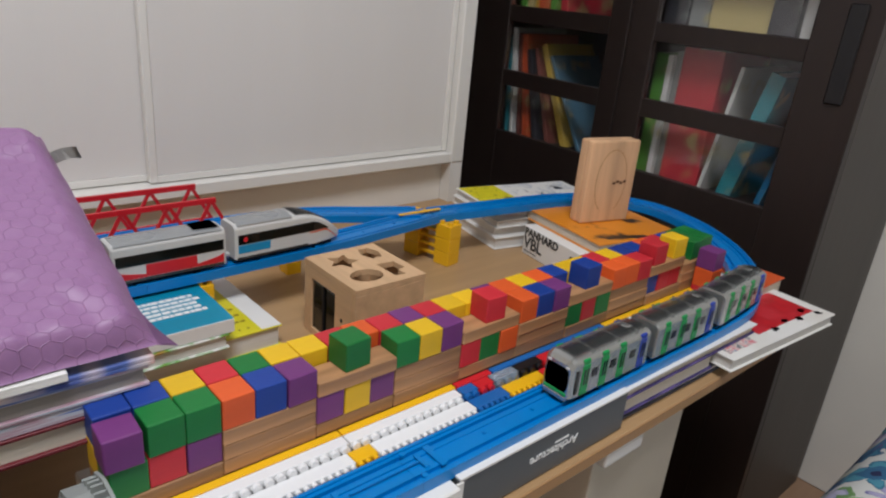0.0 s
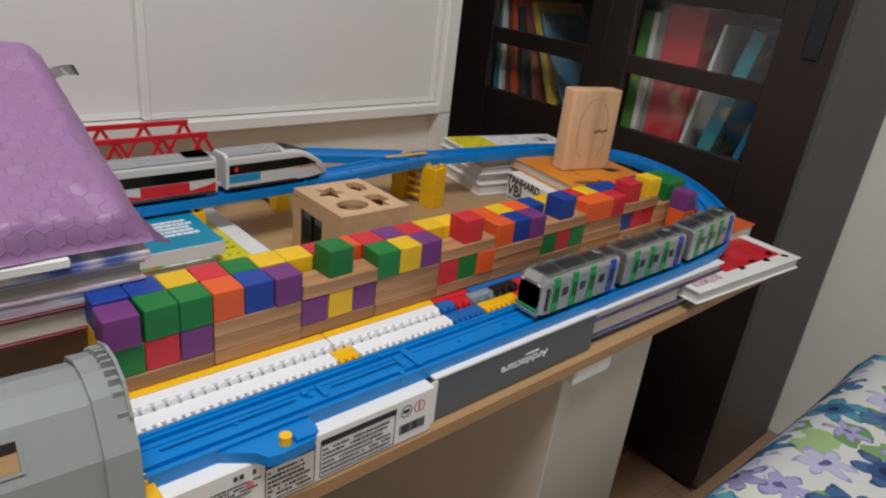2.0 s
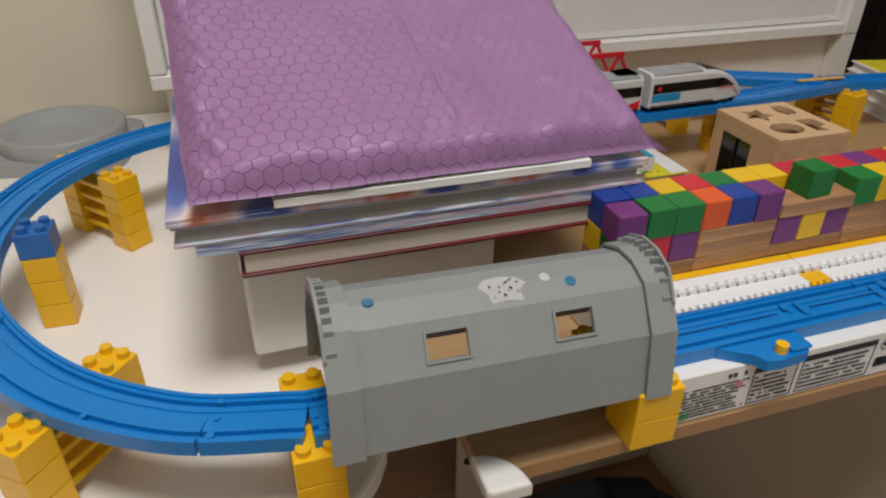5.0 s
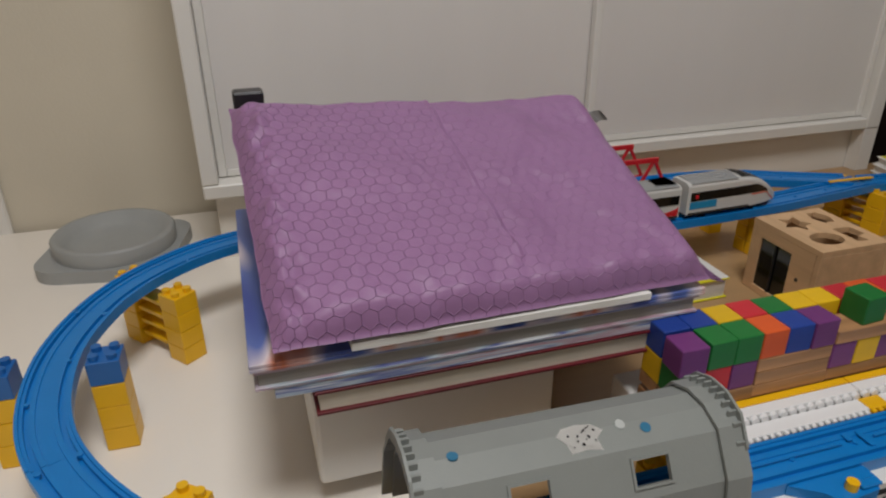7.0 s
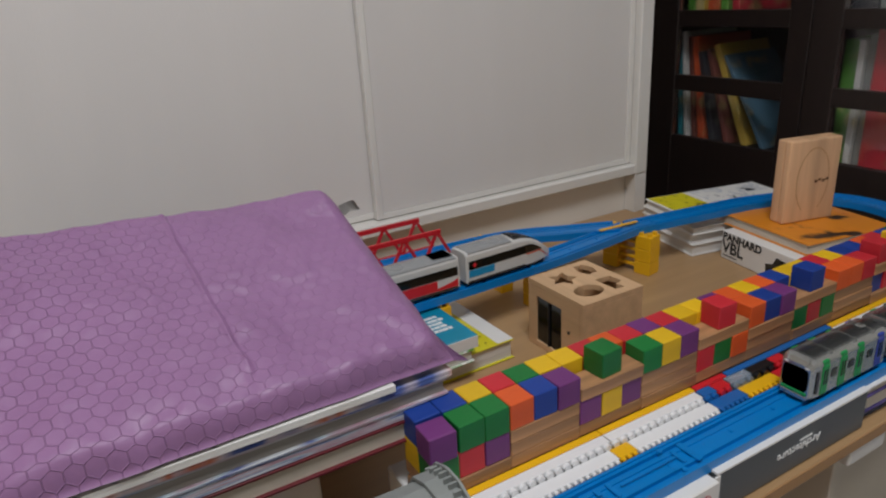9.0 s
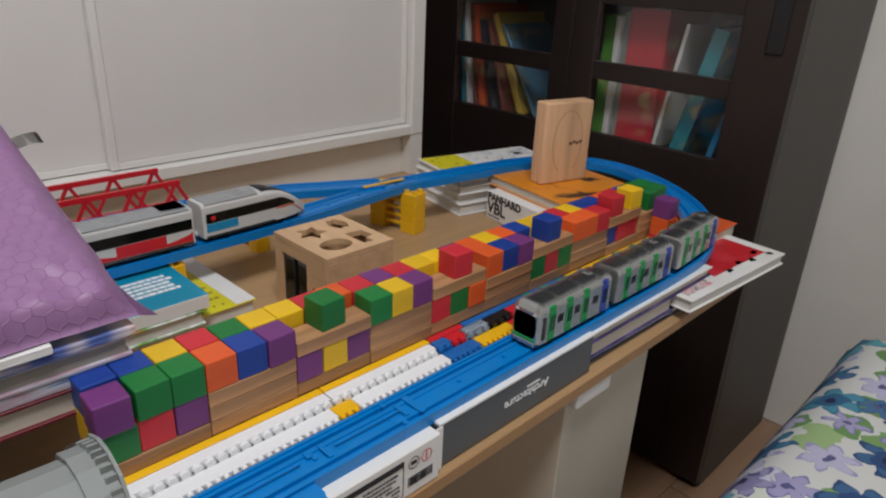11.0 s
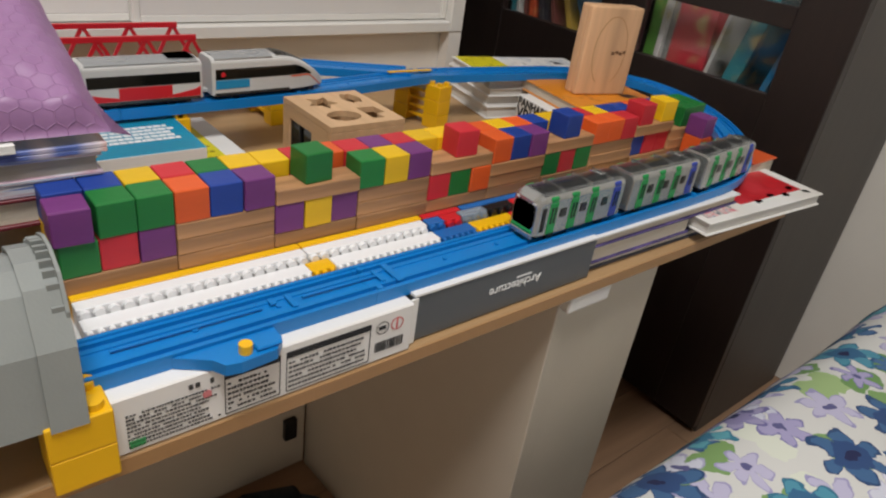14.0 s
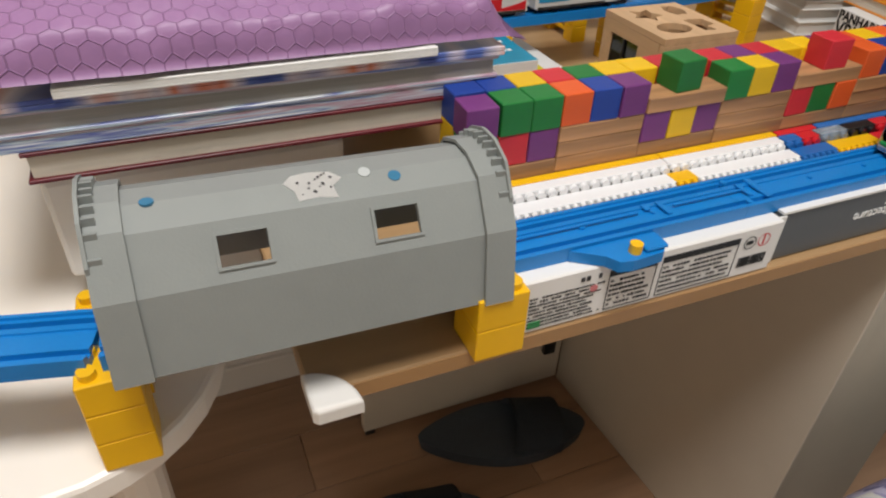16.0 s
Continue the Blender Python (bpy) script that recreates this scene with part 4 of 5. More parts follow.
def pier(x, y, rz, z0, z1, span=0.086, top=None, rungs=True, s=0.028, posts=(-1, 1), body=None):
    """A bridge pier: brick posts with studs either side, joined by rungs under the track."""
    o = thing("bridge_pier", (x, y, z0), "yellow plastic bridge pier with studs carrying the track" if top is None else "bridge pier of yellow bricks with blue bricks on top", "toy pier", "bridge piers", rz=rz)
    h = z1 - z0
    n = max(2, round(h / 0.022))
    for e in posts:
        cx = e * span / 2
        for i in range(n):
            mm = (top if top is not None and i == n - 1 else (body or M_YEL))
            b = part("brick", B(cx - s / 2, cx + s / 2, -s / 2, s / 2, h * i / n + 0.0002, h * (i + 1) / n - 0.0002, bevel=0.0007), mm, o, local=True)
        bm = bmesh.new()
        for u in (-1, 1):
            for w in (-1, 1):
                cyl(bm, (cx + u * s * 0.27, w * s * 0.27, h + 0.0022), s * 0.155, 0.0048, seg=12)
        part("studs", bm, top or M_YEL, o, local=True)
    if rungs and len(posts) == 2:
        for i in range(1, 5):
            z = h * i / 5
            part("rung", B(-span / 2 + s / 2 + 0.0001, span / 2 - s / 2 - 0.0001, -s * 0.35, s * 0.35, z - 0.0035, z + 0.0015, bevel=0.0006), M_YEL, o, local=True)
    return o


pier(-0.70, 0.665, 12, DK, 0.6025, span=0.060)
pier(-0.676, 0.455, 5, DK, 0.5975, span=0.021, s=0.019, rungs=False)
pier(-0.668, 0.285, 0, DK, 0.5975, span=0.021, s=0.019, rungs=False)
pier(-0.785, 0.45, 0, DK, 0.604, span=0.062, s=0.022)
pier(-0.712, -0.318, 40, TB, 0.598, span=0.078)
pier(-0.785, -0.165, 5, TB, 0.6025, span=0.074)
pier(-0.556, -0.390, 88, TB, 0.612, span=0.088, top=M_BLUEB, rungs=False)
pier(-0.352, -0.300, 142, TB, 0.586, span=0.075)
pier(-0.266, -0.149, 90, TB, 0.584, span=0.03, posts=(0,), s=0.031)
pier(-0.2525, 0.0765, 90, DK, 0.5885, span=0.03, posts=(0,), s=0.035)
pier(-0.318, -0.150, 90, TB, 0.582, span=0.03, posts=(0,), s=0.030)
pier(-0.312, 0.0715, 90, DK, 0.577, span=0.03, posts=(0,), s=0.030)


M_DOT = mat("teal_dot_plastic", "2A6E90", 0.4, var=0.15)


def tunnel():
    o = thing("toy_tunnel", (-0.2865, -0.032, 0.5785), "grey plastic toy tunnel with windows, blue dots and white sticker", "toy tunnel")
    y0, y1, th = -0.104, 0.106, 0.0022
    wins = ((-0.051, -0.026), (0.031, 0.056))
    side = [(0.0497, 0.0102), (0.0418, 0.0553), (0.0373, 0.0622), (0.0285, 0.0758), (0.0245, 0.082), (0.008, 0.0885)]
    prof = side + [(-u, w) for u, w in side[::-1]]

    def height(u):
        u = abs(u)
        for (a, za), (c, zc) in zip(side, side[1:]):
            if c <= u <= a:
                return zc + (za - zc) * (u - c) / (a - c)
        return side[-1][1] if u < side[-1][0] else 0.0

    def skin(ys, grow, holes=()):
        bm = bmesh.new()
        rows = [[bm.verts.new((u * (1 + grow / 0.05), y, w * (1 + grow / 0.085))) for u, w in prof] for y in ys]
        for r, (ya, yb) in enumerate(zip(ys, ys[1:])):
            for k in range(len(prof) - 1):
                if (ya, yb) in holes and k in (2, len(prof) - 4):
                    continue
                bm.faces.new((rows[r][k], rows[r][k + 1], rows[r + 1][k + 1], rows[r + 1][k]))
        bmesh.ops.recalc_face_normals(bm, faces=bm.faces)
        bmesh.ops.solidify(bm, geom=bm.faces, thickness=th)
        return bm

    part("tunnel_shell", skin([y0, wins[0][0], wins[0][1], wins[1][0], wins[1][1], y1], 0.0, wins), M_TUN, o, local=True)
    for a, c, e in ((y0 - 0.007, y0 + 0.012, -1), (y1 - 0.012, y1 + 0.007, 1)):
        part("collar", skin([a, c], 0.0034), M_TUN, o, local=True)
        edge = a if e < 0 else c
        for k in range(11):
            u = -0.033 + 0.066 * k / 10
            z = height(u) + 0.0034
            part("collar_rib", B(u - 0.0009, u + 0.0009, *sorted((edge, edge - e * 0.008)), z - 0.001, z + 0.0045), M_TUN, o, local=True)
        bm = bmesh.new()
        us = [-0.036 + 0.072 * i / 24 for i in range(25)]
        ring = [[bm.verts.new((u, edge - e * dy, height(u) + 0.0034 + dz)) for dy, dz in ((0, 0.0015), (0, 0.0062), (0.002, 0.0062), (0.002, 0.0015))] for u in us]
        for p, q in zip(ring, ring[1:]):
            for k in range(4):
                bm.faces.new((p[k], p[(k + 1) % 4], q[(k + 1) % 4], q[k]))
        bm.faces.new(ring[0])
        bm.faces.new(ring[-1][::-1])
        bmesh.ops.recalc_face_normals(bm, faces=bm.faces)
        part("collar_rim", bm, M_TUN, o, local=True)
    p, q = Vector(side[2]), Vector(side[3])
    nrm = Vector(((q - p).y, -(q - p).x)).normalized()
    for a, c in wins:
        bm = bmesh.new()
        lp = [(a, p), (c, p), (c, q), (a, q)]
        inn = [bm.verts.new((v.x, y, v.y)) for y, v in lp]
        mid = (p + q) / 2
        inn2 = [bm.verts.new((v.x + nrm.x * 0.0014, y, v.y + nrm.y * 0.0014)) for y, v in lp]
        out2 = [bm.verts.new((v.x + (v - mid).x * 0.2 + nrm.x * 0.0014, y + (0.0017 if y == c else -0.0017), v.y + (v - mid).y * 0.2 + nrm.y * 0.0014)) for y, v in lp]
        out = [bm.verts.new((v.x + (v - mid).x * 0.2 - nrm.x * 0.0004, y + (0.0017 if y == c else -0.0017), v.y + (v - mid).y * 0.2 - nrm.y * 0.0004)) for y, v in lp]
        for k in range(4):
            n = (k + 1) % 4
            bm.faces.new((inn[k], inn[n], inn2[n], inn2[k]))
            bm.faces.new((inn2[k], inn2[n], out2[n], out2[k]))
            bm.faces.new((out2[k], out2[n], out[n], out[k]))
        bmesh.ops.recalc_face_normals(bm, faces=bm.faces)
        part("window_frame", bm, M_TUN, o, local=True)

    def on_roof(u, y):
        slope = math.degrees(math.atan2(side[5][1] - side[4][1], side[4][0] - side[5][0])) if abs(u) > 0.008 else 0.0
        return Matrix.Translation((u, y, height(u))) @ Matrix.Rotation(radians(slope), 4, "Y")

    for u, y, r, m, lab in ((0.0075, -0.080, 0.0036, M_DOT, "blue dot"), (0.0135, 0.048, 0.0036, M_DOT, "blue dot"), (0.0085, 0.032, 0.0033, mat("pale_dot", "B4B8B6", 0.5), "pale worn dot")):
        bm = bmesh.new()
        bmesh.ops.create_cone(bm, cap_ends=True, segments=20, radius1=r, radius2=r, depth=0.0012, matrix=on_roof(u, y))
        part("dot", bm, m, o, lab, local=True)
    base = on_roof(0.0125, 0.004)
    out = [(-0.0085, -0.012), (-0.004, -0.017), (0.002, -0.012), (0.009, -0.011), (0.008, 0.0), (0.010, 0.010), (0.002, 0.009), (-0.003, 0.015), (-0.008, 0.009), (-0.0095, -0.002)]
    bm = bmesh.new()
    bm.faces.new([bm.verts.new(base @ Vector((u, v, 0.0003))) for u, v in out])
    bmesh.ops.solidify(bm, geom=bm.faces, thickness=-0.0004)
    part("sticker", bm, M_CARD, o, "worn white sticker with dark specks", local=True)
    rs = random.Random(3)
    bm = bmesh.new()
    for k in range(16):
        u, v, r = rs.uniform(-0.007, 0.007), rs.uniform(-0.010, 0.009), rs.uniform(0.0004, 0.0009)
        bmesh.ops.create_cone(bm, cap_ends=True, segments=7, radius1=r, radius2=r, depth=0.0003, matrix=base @ Matrix.Translation((u, v, 0.0009)))
    tagged(part("sticker_specks", bm, M_TEXT, o, local=True), kind="stuff")
    o.matrix_world = pose(-0.2865, -0.032, 0.5785, -1.7)


tunnel()


# ---------------- trains ----------------
def loft(bm, sections, cap=True):
    rings = [[bm.verts.new(p) for p in s] for s in sections]
    n = len(rings[0])
    for a, b in zip(rings, rings[1:]):
        for j in range(n):
            bm.faces.new((a[j], a[(j + 1) % n], b[(j + 1) % n], b[j]))
    if cap:
        bm.faces.new(rings[0][::-1])
        bm.faces.new(rings[-1])
    bmesh.ops.recalc_face_normals(bm, faces=bm.faces)
    return bm


def section(y, w, z0, z1, r, n=5, shift=0.0):
    """A train's outline across its way: flat floor, upright sides and a rounded roof."""
    pts = [(-w, z0), (w, z0)]
    for i in range(n + 1):
        a = radians(90 * i / n)
        pts.append((w - r + r * math.cos(a), z1 - r * 0.75 + r * 0.75 * math.sin(a)))
    for i in range(n + 1):
        a = radians(90 + 90 * i / n)
        pts.append((-w + r + r * math.cos(a), z1 - r * 0.75 + r * 0.75 * math.sin(a)))
    return [Vector((x, y + shift, z)) for x, z in pts]


def metro_car(x, y0, y1, z, head, rz=0.0):
    """Silver metro car with green doors and one blue door, dark windows and a grey roof; y0 is its front."""
    o = thing("metro_car", (x, (y0 + y1) / 2, z), "silver toy metro cab car with green doors and dark windscreen" if head else "silver toy metro car with green doors on the track", "toy train", "green metro train", rz=rz)
    L = (y1 - y0) / 2
    w, h = 0.0172, 0.0475
    zb = 0.008
    nose = 0.008 if head else 0.001
    bm = loft(bmesh.new(), [section(-L, w - 0.003, zb, h - 0.007, 0.006), section(-L + nose * 0.4, w - 0.0008, zb, h - 0.003, 0.007), section(-L + nose, w, zb, h - 0.001, 0.008), section(L - 0.001, w, zb, h - 0.001, 0.008), section(L, w - 0.0006, zb, h - 0.002, 0.007)])
    part("car_body", bm, M_SILVER, o, local=True)
    bm = loft(bmesh.new(), [[Vector((u * 0.0128, y, h - 0.004 + 0.0048 * math.cos(u * 1.25))) for u in [-1 + 0.25 * i for i in range(9)]] + [Vector((0.0128, y, h - 0.008)), Vector((-0.0128, y, h - 0.008))] for y in (-L + nose + 0.003, L - 0.001)])
    part("roof", bm, M_ROOF, o, "dull grey roof", local=True)
    for y in (-L * 0.45, L * 0.2, L * 0.7):
        part("roof_rib", B(-0.0135, 0.0135, y - 0.0004, y + 0.0004, h - 0.002, h + 0.0014), M_SILVER, o, local=True)
    part("roof_vent", B(-0.004, 0.004, L - 0.026, L - 0.018, h + 0.0005, h + 0.0025, bevel=0.0006), M_SILVER, o, local=True)
    doors = [-0.68, -0.22, 0.24] if head else [-0.68, -0.18, 0.3]
    for e in (-1, 1):
        for k, f in enumerate(doors + [0.80]):
            yc = f * L
            m = M_NAVY if k == 3 else M_GREEN
            lab = "blue door" if k == 3 else "green door"
            d = part("door", B(*sorted((e * (w - 0.0004), e * (w + 0.0009))), yc - 0.0050, yc + 0.0050, zb + 0.0005, h - 0.0082, bevel=0.0003), m, o, lab, local=True)
            part("door_head", B(*sorted((e * (w - 0.0075), e * (w + 0.0004))), yc - 0.0050, yc + 0.0050, h - 0.0080, h - 0.0030, bevel=0.0012, seg=2), m, d, local=True)
            for g in (-1, 1):
                part("door_glass", B(*sorted((e * (w + 0.0009), e * (w + 0.0012))), yc + g * 0.0021 - 0.0012, yc + g * 0.0021 + 0.0012, zb + 0.011, h - 0.0125), M_GLASSY, d, local=True)
        for f in (-0.45, 0.01, 0.53):
            yc = f * L
            part("window", B(*sorted((e * (w - 0.0004), e * (w + 0.0006))), yc - 0.0042, yc + 0.0042, zb + 0.015, zb + 0.0235, bevel=0.0002), M_GLASSY, o, local=True)
    part("underframe", B(-0.012, 0.012, -L + 0.006, L - 0.004, 0.003, zb + 0.0005), M_BLACK, o, local=True)
    for f in (-0.6, 0.6):
        for e in (-1, 1):
            part("wheel", cyl(bmesh.new(), (e * 0.0125, f * L, 0.0055), 0.0055, 0.004, "x", 16), M_BLACK, o, local=True)
    if head:
        pts = [(-0.0108, 0.0135), (0.0108, 0.0135), (0.0128, 0.017), (0.0134, 0.026), (0.0122, 0.035), (0.009, 0.0372), (-0.009, 0.0372), (-0.0122, 0.035), (-0.0134, 0.026), (-0.0128, 0.017)]
        bm = bmesh.new()
        bm.faces.new([bm.verts.new((u, -L - 0.0006, v)) for u, v in pts])
        bmesh.ops.solidify(bm, geom=bm.faces, thickness=0.001)
        part("windscreen", bm, M_GLASSY, o, "dark cab window", local=True)
        part("cab_side_panel", B(w - 0.0004, w + 0.0007, -L + 0.006, -L + 0.010, 0.012, h - 0.012), M_GLASSY, o, local=True)
        part("skirt", B(-0.0135, 0.0135, -L - 0.001, -L + 0.003, 0.004, 0.0095, bevel=0.001), M_SILVER, o, local=True)
        part("nose_stripe", B(-0.0128, 0.0128, -L - 0.0012, -L + 0.002, 0.0097, 0.0128, bevel=0.0006), M_GREEN, o, "green stripe", local=True)
        for e in (-1, 1):
            part("headlight", B(e * 0.0105 - 0.0022, e * 0.0105 + 0.0022, -L - 0.0004, -L + 0.003, 0.0374, 0.0396, bevel=0.0008, seg=2), M_CARD, o, "white headlight", local=True)
    part("coupler", B(-0.003, 0.003, L - 0.001, L + 0.010, 0.008, 0.011), M_BLACK, o, local=True)


ZT = ZF + 0.0084
metro_car(XT, 0.458, 0.580, ZT, True)
metro_car(XT, 0.593, 0.714, ZT, False)
metro_car(XT - 0.003, 0.727, 0.848, ZT + 0.001, False, 4.2)


def express_car(x, y0, y1, z, nose, rz):
    """White and silver express car; y1 is its front when it has a nose."""
    o = thing("express_car", (x, (y0 + y1) / 2, z), "silver and white pointed toy express car with blue stripe" if nose else "silver and white toy express car with red stripe", "toy train", "silver express train", rz=rz)
    L = (y1 - y0) / 2
    w, h, zb = 0.0185, 0.050, 0.008
    secs = [section(-L, w - 0.001, zb, h - 0.001, 0.008), section(-L + 0.002, w, zb, h, 0.008)]
    if nose:
        for f in [i / 10 for i in range(11)]:
            y = L * 0.05 + (L * 0.95) * f
            k = f ** 2.0
            secs.append(section(y, w * (1 - 0.62 * f ** 3), zb, zb + (h - zb) * (1 - 0.80 * k), 0.008 * (1 - 0.6 * f) + 0.001))
    else:
        secs += [section(L - 0.002, w, zb, h, 0.008), section(L, w - 0.001, zb, h - 0.001, 0.008)]
    part("car_body", loft(bmesh.new(), secs), M_BODYW, o, local=True, smooth=False)
    end = L * 0.72 if nose else L - 0.003
    bm = loft(bmesh.new(), [[Vector((u * 0.0172, y, h - 0.0035 + 0.0052 * math.cos(u * 1.1))) for u in [-1 + 0.25 * i for i in range(9)]] + [Vector((0.0172, y, h - 0.010)), Vector((-0.0172, y, h - 0.010))] for y in (-L + 0.004, 0.0)] if nose else
              [[Vector((u * 0.0172, y, h - 0.0035 + 0.0052 * math.cos(u * 1.1))) for u in [-1 + 0.25 * i for i in range(9)]] + [Vector((0.0172, y, h - 0.010)), Vector((-0.0172, y, h - 0.010))] for y in (-L + 0.004, L - 0.004)])
    part("roof", bm, M_EXROOF, o, "silver-grey roof", local=True)
    if not nose:
        bm = bmesh.new()
        tz = h + 0.0021
        bm.faces.new([bm.verts.new(p) for p in ((-0.010, L - 0.034, tz), (0.010, L - 0.034, tz), (0.0125, L - 0.006, tz), (-0.0125, L - 0.006, tz))])
        bmesh.ops.solidify(bm, geom=bm.faces, thickness=0.0006)
        part("roof_hatch", bm, mat("roof_hatch_paint", "7C7F81", 0.3, metal=0.4, var=0.05), o, "darker roof panel", local=True)
    for e in (-1, 1):
        bm = bmesh.new()
        ys = [-L + 0.004 + (end + L - 0.004) * k / 16 for k in range(17)]
        rows = []
        for y in ys:
            f = max(0.0, (y - 0.05 * L) / (0.95 * L)) if nose else 0.0
            x = e * (w * (1 - 0.62 * f ** 3) + 0.0004)
            top = zb + (h - zb) * (1 - 0.80 * f * f)
            z1 = min(zb + 0.0295, top - 0.0055 - 0.003 * f)
            z0 = min(zb + 0.0175, z1 - 0.002)
            rows.append([bm.verts.new((x, y, z0)), bm.verts.new((x, y, z1))])
        for p, q in zip(rows, rows[1:]):
            bm.faces.new((p[0], q[0], q[1], p[1]))
        bmesh.ops.recalc_face_normals(bm, faces=bm.faces)
        bmesh.ops.solidify(bm, geom=bm.faces, thickness=0.0005)
        part("window_band", bm, M_GLASSY, o, "black window band", local=True)
        part("skirt_line", B(*sorted((e * (w - 0.0004), e * (w + 0.0004))), -L + 0.003, L * 0.30 if nose else L - 0.003, zb - 0.0005, zb + 0.0022), M_ROOF, o, local=True)
        if nose:
            part("stripe", B(*sorted((e * (w - 0.0005), e * (w + 0.0006))), -L + 0.004, -L + 0.045, zb + 0.007, zb + 0.0165), mat("train_cyan_paint", "1E86B4", 0.4, var=0.05), o, "blue stripe", local=True)
            part("badge", cyl(bmesh.new(), (e * (w + 0.0006), -L + 0.013, zb + 0.0235), 0.0028, 0.0008, "x", 14), M_RED, o, "round red badge", local=True)
            bm = bmesh.new()
            rows = []
            for k in range(13):
                f = 0.30 + 0.66 * k / 12
                x = e * (w * (1 - 0.62 * f ** 3) + 0.0003)
                top = zb + (h - zb) * (1 - 0.80 * f * f)
                z0 = min(zb + 0.0155, top - 0.010 - 0.003 * f)
                rows.append([bm.verts.new((x, L * 0.05 + L * 0.95 * f, z0 - 0.0006)), bm.verts.new((x, L * 0.05 + L * 0.95 * f, z0 + 0.0010))])
            for p, q in zip(rows, rows[1:]):
                bm.faces.new((p[0], q[0], q[1], p[1]))
            bmesh.ops.recalc_face_normals(bm, faces=bm.faces)
            bmesh.ops.solidify(bm, geom=bm.faces, thickness=0.0005)
            part("nose_line", bm, mat("train_orange_paint", "D2502A", 0.4, var=0.05), o, "thin orange line along the nose", local=True)
        else:
            part("stripe", B(*sorted((e * (w - 0.0005), e * (w + 0.0006))), -L + 0.034, L - 0.034, zb + 0.003, zb + 0.0165), M_RED, o, "red stripe", local=True)
            for g in (-1, 1):
                bm = bmesh.new()
                up, lo = [], []
                for k in range(9):
                    t = k / 8
                    y = g * (L - 0.003 - (0.031) * t)
                    up.append(bm.verts.new((e * (w + 0.0005), y, zb + 0.0135 - 0.0075 * t ** 0.6)))
                    lo.append(bm.verts.new((e * (w + 0.0005), y, zb + 0.0028)))
                for k in range(8):
                    bm.faces.new((lo[k], lo[k + 1], up[k + 1], up[k]))
                bmesh.ops.recalc_face_normals(bm, faces=bm.faces)
                bmesh.ops.solidify(bm, geom=bm.faces, thickness=0.0006)
                part("stripe", bm, M_RED, o, "curved red stripe end", local=True)
    if nose:
        bm = bmesh.new()
        rows = []
        for i in range(7):
            f = 0.02 + 0.70 * i / 6
            y = L * 0.05 + (L * 0.95) * f
            top = zb + (h - zb) * (1 - 0.80 * f ** 2)
            ww = w * (1 - 0.62 * f ** 3) * (0.86 - 0.22 * i / 6)
            rows.append([Vector((u * ww, y, top - 0.0012 * u * u + 0.0012)) for u in (-1, -0.5, 0, 0.5, 1)])
        vr = [[bm.verts.new(p) for p in r] for r in rows]
        for a, b in zip(vr, vr[1:]):
            for j in range(4):
                bm.faces.new((a[j], a[j + 1], b[j + 1], b[j]))
        bmesh.ops.solidify(bm, geom=bm.faces, thickness=0.001)
        part("windscreen", bm, M_GLASSY, o, "black sloping windscreen", local=True)
    part("underframe", B(-0.013, 0.013, -L + 0.006, L * 0.8, 0.003, zb + 0.0005), M_BLACK, o, local=True)
    for f in (-0.6, 0.45):
        for e in (-1, 1):
            part("wheel", cyl(bmesh.new(), (e * 0.0125, f * L, 0.0055), 0.0055, 0.004, "x", 16), M_BLACK, o, local=True)
    part("coupler", B(-0.004, 0.004, -L - 0.009, -L + 0.001, 0.008, 0.012, bevel=0.0005), M_BODYW, o, local=True)


ZS = ZR + 0.0084
express_car(-0.6735, 0.322, 0.472, ZS, True, 2)
express_car(-0.6685, 0.188, 0.311, ZS, False, 0.5)
express_car(-0.668, 0.055, 0.177, ZS, False, 0)


def bridge():
    o = thing("truss_bridge", (-0.79, 0.23, ZR), "red plastic truss bridge over the rear track", "toy bridge")
    ya, yb, z0, z1 = 0.10, 0.366, ZR + 0.001, 0.659
    for x in (-0.8215, -0.757):
        bm = bmesh.new()
        def bar(p, q, t=0.0028):
            d = Vector(q) - Vector(p)
            m = Matrix.Translation((Vector(p) + Vector(q)) / 2) @ d.to_track_quat("Z", "Y").to_matrix().to_4x4()
            bmesh.ops.create_cube(bm, size=1.0, matrix=m @ Matrix.Diagonal((t, t * 1.5, d.length, 1)))
        bar((x, ya + 0.02, z1), (x, yb - 0.021, z1), 0.0042)
        bar((x, ya, z0 + 0.006), (x, yb, z0 + 0.006), 0.0042)
        n = 5
        for i in range(n):
            a, b = ya + (yb - ya) * i / n, ya + (yb - ya) * (i + 1) / n
            m = (a + b) / 2
            bar((x, a, z0 + 0.006), (x, m, z1))
            bar((x, m, z1), (x, b, z0 + 0.006))
        part("truss_side", bm, M_RED, o)
    part("deck_tie", B(-0.8215, -0.757, ya + 0.01, ya + 0.018, z0 - 0.003, z0 - 0.0005), M_RED, o)
    part("deck_tie", B(-0.8215, -0.757, yb - 0.018, yb - 0.01, z0 - 0.003, z0 - 0.0005), M_RED, o)


bridge()


